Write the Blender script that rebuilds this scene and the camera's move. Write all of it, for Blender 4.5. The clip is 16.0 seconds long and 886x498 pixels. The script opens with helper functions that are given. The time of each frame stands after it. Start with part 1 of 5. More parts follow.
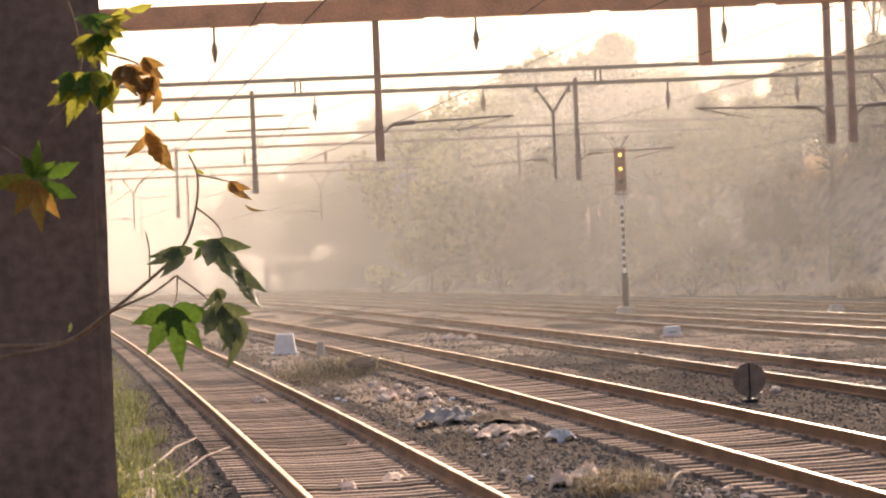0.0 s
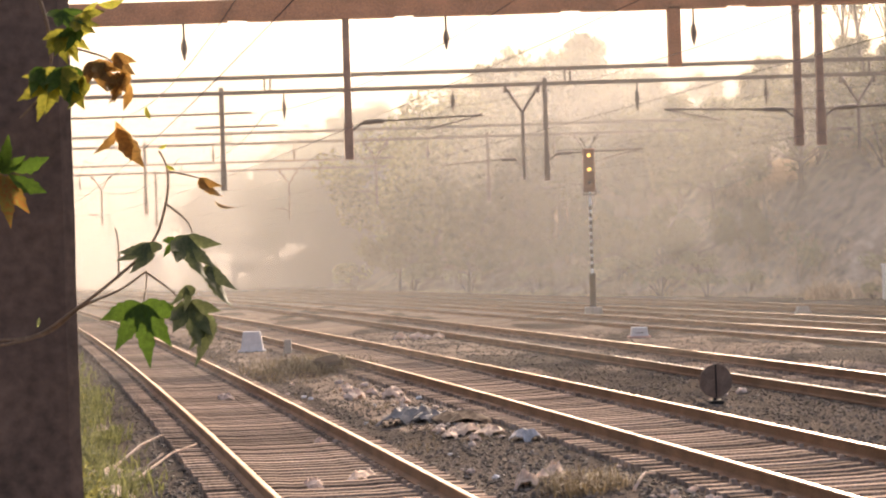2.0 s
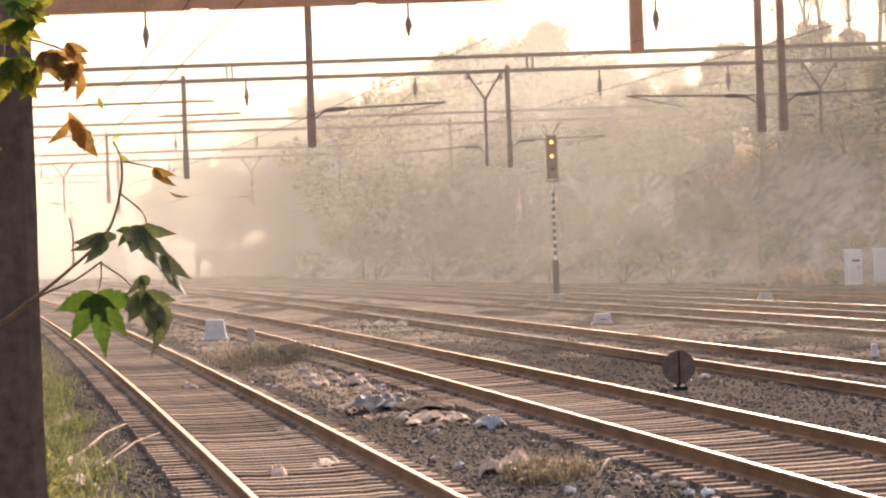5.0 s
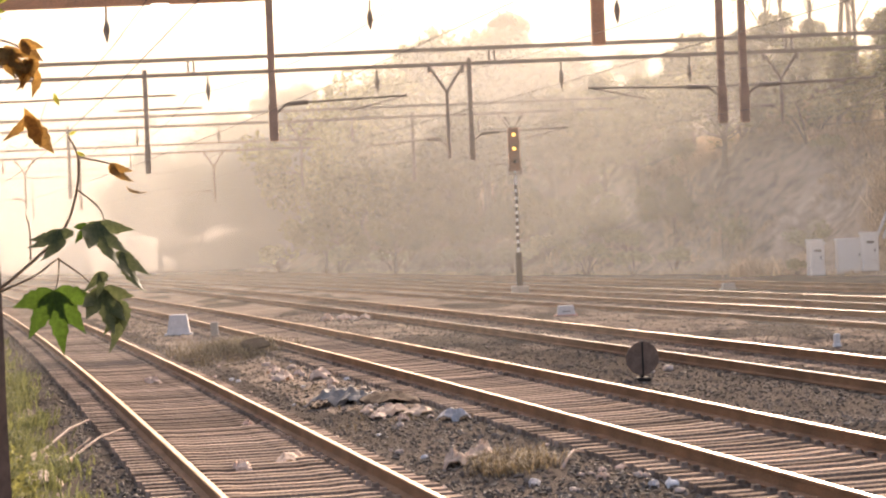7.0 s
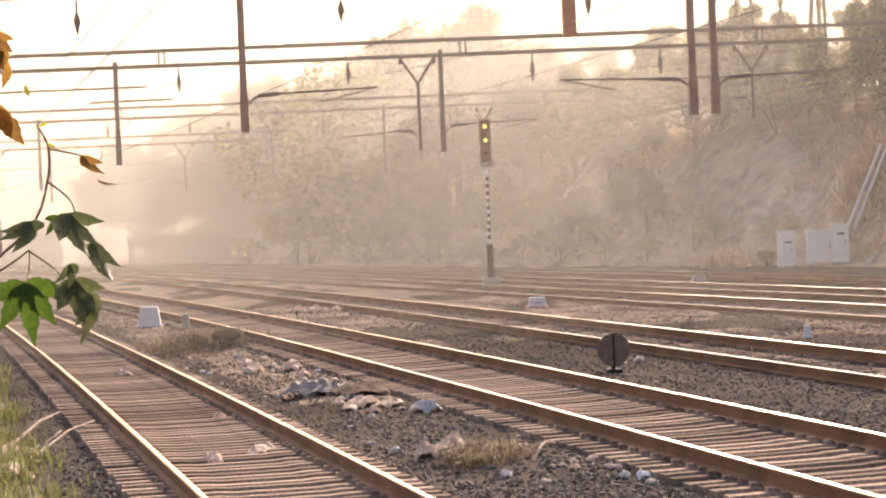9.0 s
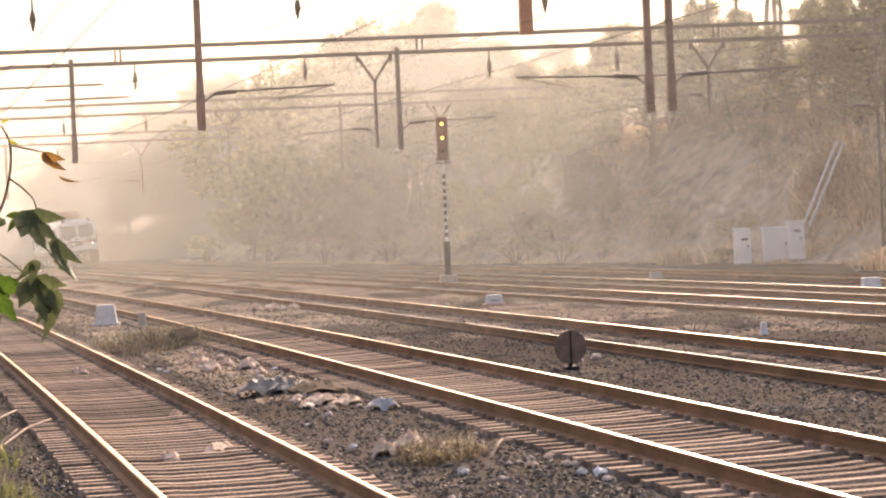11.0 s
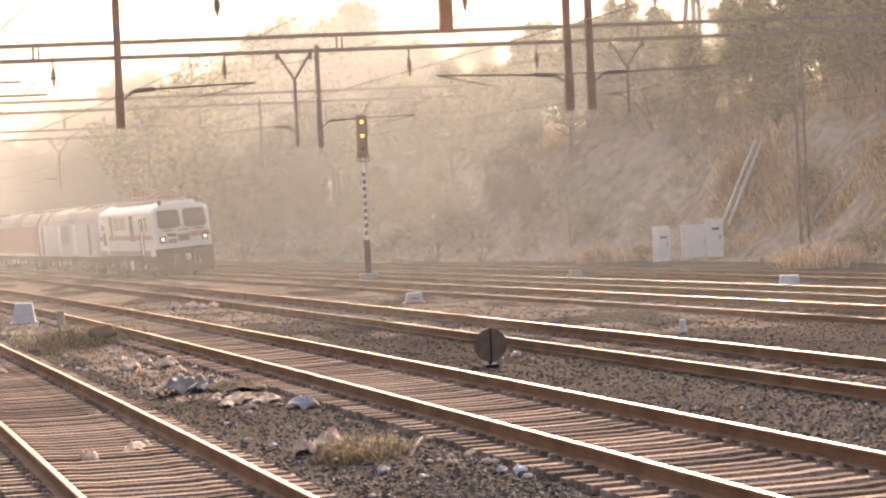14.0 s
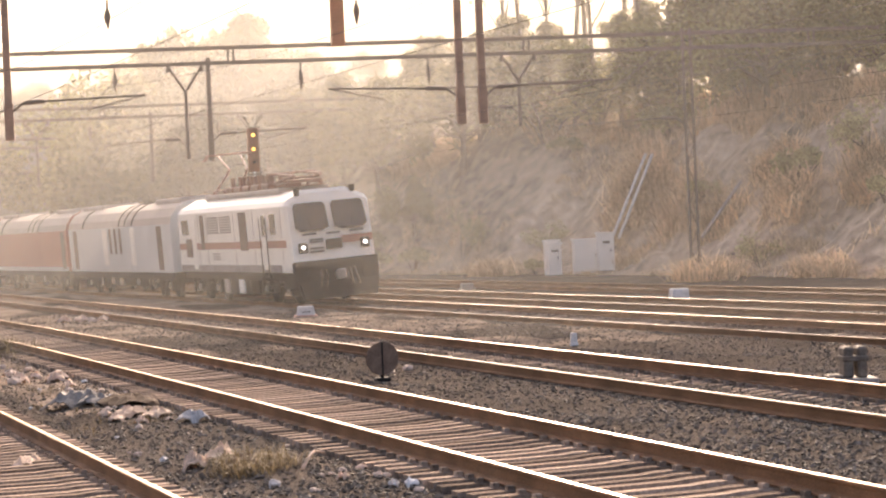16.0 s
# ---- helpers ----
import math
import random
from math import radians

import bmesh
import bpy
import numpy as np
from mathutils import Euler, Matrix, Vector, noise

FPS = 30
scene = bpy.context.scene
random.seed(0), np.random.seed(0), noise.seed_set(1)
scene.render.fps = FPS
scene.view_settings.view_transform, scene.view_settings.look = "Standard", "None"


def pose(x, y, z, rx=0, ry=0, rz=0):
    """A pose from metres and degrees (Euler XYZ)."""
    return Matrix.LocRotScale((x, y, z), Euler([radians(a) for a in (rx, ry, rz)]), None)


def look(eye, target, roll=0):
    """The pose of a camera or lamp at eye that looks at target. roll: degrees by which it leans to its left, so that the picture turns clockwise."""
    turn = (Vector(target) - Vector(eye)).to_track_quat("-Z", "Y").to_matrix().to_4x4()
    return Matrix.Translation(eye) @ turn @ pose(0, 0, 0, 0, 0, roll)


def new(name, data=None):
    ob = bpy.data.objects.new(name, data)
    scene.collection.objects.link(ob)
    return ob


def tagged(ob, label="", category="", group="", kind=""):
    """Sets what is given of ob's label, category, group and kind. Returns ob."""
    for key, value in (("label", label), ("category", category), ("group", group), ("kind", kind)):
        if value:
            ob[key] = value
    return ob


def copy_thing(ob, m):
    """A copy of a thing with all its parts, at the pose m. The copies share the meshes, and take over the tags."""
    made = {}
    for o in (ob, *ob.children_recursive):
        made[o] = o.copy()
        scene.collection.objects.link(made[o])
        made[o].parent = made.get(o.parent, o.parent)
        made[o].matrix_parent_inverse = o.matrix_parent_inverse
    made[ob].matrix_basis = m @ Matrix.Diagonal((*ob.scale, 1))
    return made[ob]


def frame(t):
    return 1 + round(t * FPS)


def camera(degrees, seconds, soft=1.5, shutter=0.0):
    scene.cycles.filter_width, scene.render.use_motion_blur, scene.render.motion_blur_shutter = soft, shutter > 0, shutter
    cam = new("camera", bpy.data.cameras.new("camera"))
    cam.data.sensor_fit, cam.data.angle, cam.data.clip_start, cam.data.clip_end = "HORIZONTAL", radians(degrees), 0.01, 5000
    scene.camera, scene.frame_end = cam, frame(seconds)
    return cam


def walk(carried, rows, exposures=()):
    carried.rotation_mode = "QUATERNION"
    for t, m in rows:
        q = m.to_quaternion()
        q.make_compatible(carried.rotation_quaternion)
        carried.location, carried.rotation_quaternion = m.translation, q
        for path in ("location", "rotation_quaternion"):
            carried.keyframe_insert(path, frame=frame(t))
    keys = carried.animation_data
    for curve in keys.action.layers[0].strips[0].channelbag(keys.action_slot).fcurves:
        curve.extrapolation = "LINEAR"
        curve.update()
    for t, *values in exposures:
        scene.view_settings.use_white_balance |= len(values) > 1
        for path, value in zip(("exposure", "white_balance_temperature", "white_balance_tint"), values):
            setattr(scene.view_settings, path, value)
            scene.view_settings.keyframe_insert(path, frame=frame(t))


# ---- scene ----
cam = camera(20.9, 16.0, soft=2.2)
EYE, EXPOSURE = 2.2, 1.14
ROWS = [
    (0.0, 0.0, 0.26, -2.308),
    (0.5, -0.127, 0.248, -2.326),
    (1.0, -0.333, 0.232, -2.086),
    (1.5, -0.537, 0.229, -1.965),
    (2.0, -0.76, 0.209, -1.806),
    (2.5, -0.982, 0.181, -2.058),
    (3.0, -1.183, 0.134, -2.021),
    (3.5, -1.257, 0.071, -2.013),
    (4.0, -1.348, 0.012, -1.97),
    (6.5, -2.263, -0.292, -2.411),
    (7.0, -2.501, -0.324, -2.435),
    (7.5, -2.689, -0.384, -2.215),
    (8.0, -2.822, -0.451, -2.198),
    (10.5, -3.938, -0.634, -2.643),
    (11.0, -4.199, -0.653, -2.531),
    (11.5, -4.464, -0.68, -2.576),
    (12.0, -5.029, -0.717, -2.416),
    (12.5, -5.568, -0.748, -2.352),
    (13.0, -5.792, -0.763, -2.355),
    (13.5, -5.901, -0.785, -2.529),
    (14.0, -6.101, -0.782, -2.545),
    (14.5, -6.297, -0.79, -2.478),
    (15.0, -6.611, -0.674, -2.364),
    (15.5, -7.263, -0.535, -2.302),
    (16.0, -8.697, -0.576, -2.485),
]
walk(cam, [(t, pose(0, 0, EYE, 0, 0, yaw) @ pose(0, 0, 0, 90 + pitch) @ pose(0, 0, 0, 0, 0, roll)) for t, yaw, pitch, roll in ROWS],
     [(0.0, EXPOSURE, 7500, 21), (4.0, EXPOSURE + 0.08, 7500, 21), (12.0, EXPOSURE + 0.16, 7500, 21), (16.0, EXPOSURE + 0.16, 7500, 21)])

# ---- daylight: a low sun ahead, a little to the right of the line ----
SUN_AZ, SUN_EL = 12.5, 23.0
world = bpy.data.worlds.new("sky")
scene.world = world
world.use_nodes = True
wn = world.node_tree.nodes
sky = wn.new("ShaderNodeTexSky")
sky.sky_type, sky.sun_disc = "NISHITA", False
sky.sun_elevation, sky.sun_rotation = radians(SUN_EL), radians(SUN_AZ)
sky.air_density, sky.dust_density, sky.ozone_density = 0.8, 5.0, 1.0
wn["Background"].inputs["Strength"].default_value = 0.15
world.node_tree.links.new(sky.outputs["Color"], wn["Background"].inputs["Color"])
sun = new("sun", bpy.data.lights.new("sun", "SUN"))
sun.data.energy, sun.data.angle, sun.data.color = 4.2, radians(0.9), (1.0, 0.90, 0.78)
sun.matrix_world = look((0, 0, 0), (-math.sin(radians(SUN_AZ)) * math.cos(radians(SUN_EL)), -math.cos(radians(SUN_AZ)) * math.cos(radians(SUN_EL)), -math.sin(radians(SUN_EL))))


# ---- materials ----
def mat(name, col, rough=0.8, metal=0.0, var=0.35, scale=3.0, fine=40.0, bump=0.3, dist=0.01, tint=None, rand=0.0, trans=0.0, spec=0.5):
    """A two-scale mottled surface: col varies towards tint, relief at the fine scale."""
    m = bpy.data.materials.new(name)
    m.use_nodes = True
    n, l = m.node_tree.nodes, m.node_tree.links
    b = n["Principled BSDF"]
    tc = n.new("ShaderNodeTexCoord")
    big, small = n.new("ShaderNodeTexNoise"), n.new("ShaderNodeTexNoise")
    for nt, s, d in ((big, scale, 4), (small, fine, 5)):
        nt.inputs["Scale"].default_value, nt.inputs["Detail"].default_value = s, d
        l.new(tc.outputs["Object"], nt.inputs["Vector"])
    mix = n.new("ShaderNodeMix")
    mix.data_type = "RGBA"
    dark = [c * (1 - var) for c in col] if tint is None else tint
    mix.inputs[6].default_value, mix.inputs[7].default_value = (*dark, 1), (*[min(c * (1 + var * 0.5), 1) for c in col], 1)
    add = n.new("ShaderNodeMath")
    add.operation = "MULTIPLY_ADD"
    add.inputs[1].default_value = 0.6
    l.new(small.outputs["Fac"], add.inputs[0])
    sc = n.new("ShaderNodeMath")
    sc.operation = "MULTIPLY"
    sc.inputs[1].default_value = 0.5
    l.new(big.outputs["Fac"], sc.inputs[0])
    l.new(sc.outputs[0], add.inputs[2])
    ramp = n.new("ShaderNodeMapRange")
    ramp.inputs["From Min"].default_value, ramp.inputs["From Max"].default_value = 0.38, 0.72
    l.new(add.outputs[0], ramp.inputs["Value"])
    l.new(ramp.outputs["Result"], mix.inputs[0])
    out = mix.outputs[2]
    if rand:
        oi = n.new("ShaderNodeObjectInfo")
        hsv = n.new("ShaderNodeHueSaturation")
        mr = n.new("ShaderNodeMapRange")
        mr.inputs["To Min"].default_value, mr.inputs["To Max"].default_value = 1 - rand, 1 + rand
        l.new(oi.outputs["Random"], mr.inputs["Value"])
        l.new(mr.outputs["Result"], hsv.inputs["Value"])
        l.new(out, hsv.inputs["Color"])
        out = hsv.outputs["Color"]
    l.new(out, b.inputs["Base Color"])
    b.inputs["Roughness"].default_value, b.inputs["Metallic"].default_value = rough, metal
    b.inputs["Specular IOR Level"].default_value = spec
    if bump:
        bp = n.new("ShaderNodeBump")
        bp.inputs["Strength"].default_value, bp.inputs["Distance"].default_value = bump, dist
        l.new(small.outputs["Fac"], bp.inputs["Height"])
        l.new(bp.outputs["Normal"], b.inputs["Normal"])
    if trans:
        tr = n.new("ShaderNodeBsdfTranslucent")
        l.new(out, tr.inputs["Color"])
        ms = n.new("ShaderNodeMixShader")
        ms.inputs[0].default_value = trans
        l.new(b.outputs[0], ms.inputs[1])
        l.new(tr.outputs[0], ms.inputs[2])
        l.new(ms.outputs[0], n["Material Output"].inputs["Surface"])
    return m


def island(m, amount):
    """Vary a joined mesh's value from piece to piece."""
    n, l = m.node_tree.nodes, m.node_tree.links
    b = n["Principled BSDF"]
    src = b.inputs["Base Color"].links[0].from_socket
    g, hsv, mr = n.new("ShaderNodeNewGeometry"), n.new("ShaderNodeHueSaturation"), n.new("ShaderNodeMapRange")
    mr.inputs["To Min"].default_value, mr.inputs["To Max"].default_value = 1 - amount, 1 + amount
    l.new(g.outputs["Random Per Island"], mr.inputs["Value"])
    l.new(mr.outputs["Result"], hsv.inputs["Value"])
    l.new(src, hsv.inputs["Color"])
    for lk in list(src.links):
        if lk.to_node != hsv:
            l.new(hsv.outputs["Color"], lk.to_socket)
    return m


BALLAST = mat("ballast", (0.115, 0.096, 0.08), 0.95, var=0.6, scale=0.35, fine=22, bump=0.9, dist=0.05, spec=0.0)
# Real dirt, and also the painted paleness of haze on far ballast.
DIRT_AND_HAZE = mat("dirt", (0.25, 0.20, 0.16), 0.95, var=0.55, scale=0.5, fine=11, bump=0.9, dist=0.05, spec=0.0)
HILL = mat("hill_soil", (0.52, 0.405, 0.305), 0.95, var=0.6, scale=0.3, fine=1.6, bump=1.0, dist=0.4, tint=(0.16, 0.127, 0.10), spec=0.0)
SLEEPER = mat("sleeper_concrete", (0.32, 0.25, 0.20), 0.9, var=0.55, scale=1.2, fine=30, bump=0.4, rand=0.42, spec=0.0)
RUST = mat("rail_rust", (0.24, 0.125, 0.065), 0.8, var=0.5, scale=1.5, fine=60, bump=0.3, spec=0.15)
RAILTOP = mat("rail_polished", (0.30, 0.165, 0.065), 0.40, 0.3, spec=0.05, var=0.2, scale=2.0, fine=50, bump=0.05)
RAILDULL = mat("rail_dull", (0.15, 0.10, 0.07), 0.6, 0.15, spec=0.05, var=0.3, scale=2.0, fine=50, bump=0.1)
STONE = island(mat("ballast_stone", (0.15, 0.128, 0.106), 0.75, var=0.4, scale=4, fine=40, bump=0.3, spec=0.12), 0.6)
STEEL = mat("painted_steel", (0.15, 0.115, 0.09), 0.75, 0.0, var=0.4, scale=2, fine=30, bump=0.2)
BROWNSTEEL = mat("brown_steel", (0.33, 0.20, 0.145), 0.75, spec=0.2, var=0.4, scale=2, fine=30, bump=0.2)
REDSTEEL = mat("red_oxide_steel", (0.52, 0.21, 0.10), 0.7, 0.0, var=0.45, scale=1.2, fine=20, bump=0.25)
PILLAR = mat("pillar_stone", (0.135, 0.086, 0.064), 0.9, var=0.55, scale=2.5, fine=30, bump=0.5, dist=0.006)
GRASS = island(mat("green_grass", (0.17, 0.175, 0.065), 0.9, var=0.4, scale=2, fine=20, bump=0, trans=0.4), 0.45)
DRYGRASS = island(mat("dry_grass", (0.80, 0.62, 0.42), 0.85, var=0.4, scale=0.4, fine=8, bump=0, trans=0.6), 0.4)
FOLIAGE = island(mat("tree_leaves", (0.23, 0.22, 0.10), 0.8, var=0.45, scale=0.5, fine=4, bump=0, trans=0.55, spec=0.15), 0.5)
BARK = mat("bark", (0.19, 0.145, 0.11), 0.95, var=0.5, scale=2, fine=20, bump=0.8, dist=0.03)
WHITE = mat("white_paint", (0.88, 0.86, 0.81), 0.5, var=0.18, scale=2, fine=30, bump=0.1)
WHITEWASH = mat("whitewash", (0.72, 0.70, 0.68), 0.9, var=0.3, scale=5, fine=40, bump=0.4)
BLACK = mat("black_underframe", (0.028, 0.023, 0.02), 0.85, spec=0.15, var=0.5, scale=2, fine=25, bump=0.3)
CONCRETE = mat("concrete", (0.36, 0.32, 0.28), 0.9, var=0.4, scale=3, fine=35, bump=0.4)


# ---- mesh helpers ----
def part(name, bm, material, parent=None, label="", smooth=False):
    me = bpy.data.meshes.new(name)
    bmesh.ops.recalc_face_normals(bm, faces=bm.faces)
    bm.to_mesh(me)
    bm.free()
    for mm in (material if isinstance(material, (list, tuple)) else [material]):
        me.materials.append(mm)
    if smooth:
        me.shade_smooth()
    ob = new(name, me)
    if parent is not None:
        ob.parent = parent
    return tagged(ob, label)


def box(bm, x0, x1, y0, y1, z0, z1, bevel=0.0, mi=0):
    vs = [bm.verts.new((x, y, z)) for x in (x0, x1) for y in (y0, y1) for z in (z0, z1)]
    fs = [bm.faces.new([vs[i] for i in q]) for q in ((0, 1, 3, 2), (4, 6, 7, 5), (0, 4, 5, 1), (2, 3, 7, 6), (0, 2, 6, 4), (1, 5, 7, 3))]
    for f_ in fs:
        f_.material_index = mi
    if bevel:
        es = list({e for f_ in fs for e in f_.edges})
        bmesh.ops.bevel(bm, geom=es, offset=bevel, segments=1, affect="EDGES")
    return vs


def rod(bm, p, q, r, r2=None, n=8, mi=0):
    p, q = Vector(p), Vector(q)
    r2 = r if r2 is None else r2
    d = (q - p).normalized()
    a = d.orthogonal().normalized()
    b = d.cross(a)
    rings = []
    for c, rr in ((p, r), (q, r2)):
        rings.append([bm.verts.new(c + (a * math.cos(2 * math.pi * i / n) + b * math.sin(2 * math.pi * i / n)) * rr) for i in range(n)])
    for i in range(n):
        f_ = bm.faces.new((rings[0][i], rings[0][(i + 1) % n], rings[1][(i + 1) % n], rings[1][i]))
        f_.material_index = mi
    bm.faces.new(rings[0][::-1]).material_index = mi
    bm.faces.new(rings[1]).material_index = mi


def tube(bm, pts, radii, n=6):
    """A tapered bent limb through the points."""
    prev = None
    for i, p in enumerate(pts):
        p = Vector(p)
        d = (Vector(pts[min(i + 1, len(pts) - 1)]) - Vector(pts[max(i - 1, 0)])).normalized()
        a = d.cross(Vector((0.31, 0.2, 0.93))).normalized()
        b = d.cross(a)
        ring = [bm.verts.new(p + (a * math.cos(2 * math.pi * k / n) + b * math.sin(2 * math.pi * k / n)) * radii[i]) for k in range(n)]
        if prev:
            for k in range(n):
                bm.faces.new((prev[k], prev[(k + 1) % n], ring[(k + 1) % n], ring[k]))
        prev = ring


def thing(name, label, category, group="", at=(0, 0, 0), turn=0, kind=""):
    ob = new(name)
    ob.empty_display_size = 0.2
    ob.matrix_basis = pose(*at, 0, 0, turn)
    return tagged(ob, label, category, group, kind)


def bm_():
    return bmesh.new()


# ---- the plan: six tracks that bend gently to the left ----
GAUGE = 1.676 + 0.072
def x1(y):
    u = (y - 40) / 30
    return -3.128 - 4.793 * u - 0.151 * u * u
def x2(y):
    u = (y - 40) / 30
    return 1.629 - 4.751 * u - 0.27 * u * u
def x3(y):
    u = (y - 40) / 30
    return 6.8 - 4.586 * u - 0.20 * u * u
def x4(y):
    return 8.8 - 0.195 * (y - 83) - 0.00019 * (y - 83) ** 2
def x5(y):
    return x4(y) + 4.85
def x6(y):
    return x4(y) + 10.9
TRACKS = [(x1, -0.04, 0.0), (x2, 0.07, 0.03), (x3, 0.03, 0.04), (x4, -0.29, 0.10), (x5, -0.27, 0.06), (x6, -0.27, 0.03)]
def toe(y):
    k = min(1.0, max(0.0, (y - 112) / 60))
    return x4(y) + 21.5 - 8.0 * k * k * (3 - 2 * k)


def ground_z(x, y):
    """Height of the ground sheet: ballast beds under the tracks, swales between, the cutting's slope on the right."""
    yy = max(y, 5.0)
    n1 = noise.noise((x * 0.9, y * 0.35, 0.0))
    cs = [(f(yy), z) for f, z, _ in TRACKS]
    z = None
    for i, (c, zt) in enumerate(cs):
        d = abs(x - c)
        w = 1.0 if d < 1.45 else max(0.0, 1 - (d - 1.45) / 0.7)
        if w > 0:
            bed = zt - (0.262 if i < 2 else 0.203) + 0.012 * n1
            z = (bed, w) if z is None or w > z[1] else z
    # between the tracks
    if x < cs[0][0]:
        base = -0.42 + 0.10 * n1 + 0.5 * min(1.0, max(0.0, (cs[0][0] - x - 2.6) / 2.0))
    elif x > cs[-1][0]:
        base = -0.45 + 0.06 * n1
    else:
        k = max(i for i in range(len(cs)) if x >= cs[i][0])
        k2 = min(k + 1, len(cs) - 1)
        base = 0.5 * (cs[k][1] + cs[k2][1]) - 0.24 + 0.09 * n1
    out = base if z is None else base * (1 - z[1]) + z[0] * z[1]
    # cutting slope
    s = x - toe(yy)
    if s > 0:
        top = 7.2 + 1.6 * noise.noise((x * 0.02 + 4, y * 0.02, 0)) - 1.2 * min(1, max(0, (y - 150) / 150))
        r = min(s / 10.5, 1.0)
        rise = top * (r * r * (3 - 2 * r) * 0.5 + r * 0.5)
        lump = noise.fractal((x * 0.16, y * 0.16, 1.7), 1.0, 2.0, 4) * 1.7 * min(1.0, s / 2.5)
        lump += noise.fractal((x * 0.55, y * 0.4, 7.1), 1.0, 2.0, 3) * 0.55 * min(1.0, s / 2.0)
        out += rise + lump + max(0, s - 10.5) * 0.05
    return out


def ground():
    def steps(spec):
        out = []
        for a, b, d in spec:
            n = max(1, round((b - a) / d))
            out += [a + (b - a) * i / n for i in range(n)]
        return out + [spec[-1][1]]
    us = steps([(-2500, -300, 400), (-300, -60, 30), (-60, -12, 4), (-12, 28, 0.33), (28, 60, 0.8), (60, 120, 6), (120, 400, 40), (400, 2500, 420)])
    vs = steps([(-2500, -200, 400), (-200, 0, 25), (0, 16, 2), (16, 60, 0.6), (60, 140, 1.0), (140, 300, 2.5), (300, 600, 20), (600, 5000, 400)])
    V, F, MI = [], [], []
    for y in vs:
        ref = x4(min(max(y, 0.0), 600.0)) - 12.0 if y > 0 else x4(0) - 12.0
        for u in us:
            x = ref + u
            V.append((x, y, ground_z(x, min(y, 600.0))))
    nu = len(us)
    for j in range(len(vs) - 1):
        for i in range(nu - 1):
            a = j * nu + i
            F.append((a, a + 1, a + nu + 1, a + nu))
            x, y = V[a][0], min(max(V[a][1], 5.0), 600.0)
            # Beyond y 48 the noise patches lighten ballast to imitate haze; the rest is dirt.
            MI.append(2 if x > toe(y) - 1.0 else (1 if x < x1(y) - 2.3 or (y > 34 and abs(x - (x1(y) + x2(y)) / 2 - 0.2) < 0.75) or (y > 48 and x2(y) < x < x5(y) and noise.noise((x * 0.5, y * 0.12, 9.0)) > -0.12) else 0))
    me = bpy.data.meshes.new("ground")
    me.from_pydata(V, [], F)
    for m in (BALLAST, DIRT_AND_HAZE, HILL):
        me.materials.append(m)
    me.polygons.foreach_set("material_index", MI)
    me.shade_smooth()
    tagged(new("ground", me), "stony railway ground with ballast, dirt, haze-paled patches and a dry cutting slope", "ground", kind="structure")


ground()


# ---- railway tracks ----
RAIL = [(-0.075, -0.16), (-0.075, -0.148), (-0.012, -0.125), (-0.010, -0.045), (-0.034, -0.034), (-0.036, -0.008), (-0.026, 0.0),
        (0.026, 0.0), (0.036, -0.008), (0.034, -0.034), (0.010, -0.045), (0.012, -0.125), (0.075, -0.148), (0.075, -0.16)]


def rail(fx, zt, cant, side, parent, dull):
    V, F, MI = [], [], []
    ys = [8 + 1.5 * i for i in range(95)] + [150 + 6 * i for i in range(1, 76)]
    n = len(RAIL)
    for y in ys:
        s = (fx(y + 0.5) - fx(y - 0.5))
        nx, ny = 1 / math.hypot(1, s), -s / math.hypot(1, s)
        cx, cy, z = fx(y) + side * nx * GAUGE / 2, y + side * ny * GAUGE / 2, zt + side * cant / 2
        for a, b in RAIL:
            V.append((cx + nx * a, cy + ny * a, z + b))
    for j in range(len(ys) - 1):
        for i in range(n):
            k = (i + 1) % n
            F.append((j * n + i, j * n + k, (j + 1) * n + k, (j + 1) * n + i))
            MI.append(1 if i == 6 else 0)
    me = bpy.data.meshes.new("rail")
    me.from_pydata(V, [], F)
    me.materials.append(RUST)
    me.materials.append(RAILDULL if dull else RAILTOP)
    me.polygons.foreach_set("material_index", MI)
    ob = new("rail", me)
    ob.parent = parent
    tagged(ob, "rust-sided rail with a " + ("dull grey head" if dull else "polished bright head"))


def sleeper_mesh():
    bm = bm_()
    prof = [(-1.37, 0.10, 0.0), (-0.55, 0.10, 0.0), (-0.4, 0.095, -0.012), (0.4, 0.095, -0.012), (0.55, 0.10, 0.0), (1.37, 0.10, 0.0)]
    prev = None
    for x, w, dz in prof:
        ring = [bm.verts.new((x, -w, -0.2)), bm.verts.new((x, -w * 0.8, dz)), bm.verts.new((x, w * 0.8, dz)), bm.verts.new((x, w, -0.2))]
        if prev:
            for i in range(3):
                bm.faces.new((prev[i], prev[i + 1], ring[i + 1], ring[i]))
        else:
            bm.faces.new(ring)
        prev = ring
    bm.faces.new(prev)
    for s in (-1, 1):
        for o in (-0.12, 0.12):
            box(bm, s * GAUGE / 2 + o - 0.03, s * GAUGE / 2 + o + 0.03, -0.045, 0.045, -0.002, 0.04)
    bmesh.ops.recalc_face_normals(bm, faces=bm.faces)
    me = bpy.data.meshes.new("sleeper")
    bm.to_mesh(me)
    bm.free()
    me.materials.append(SLEEPER)
    return me


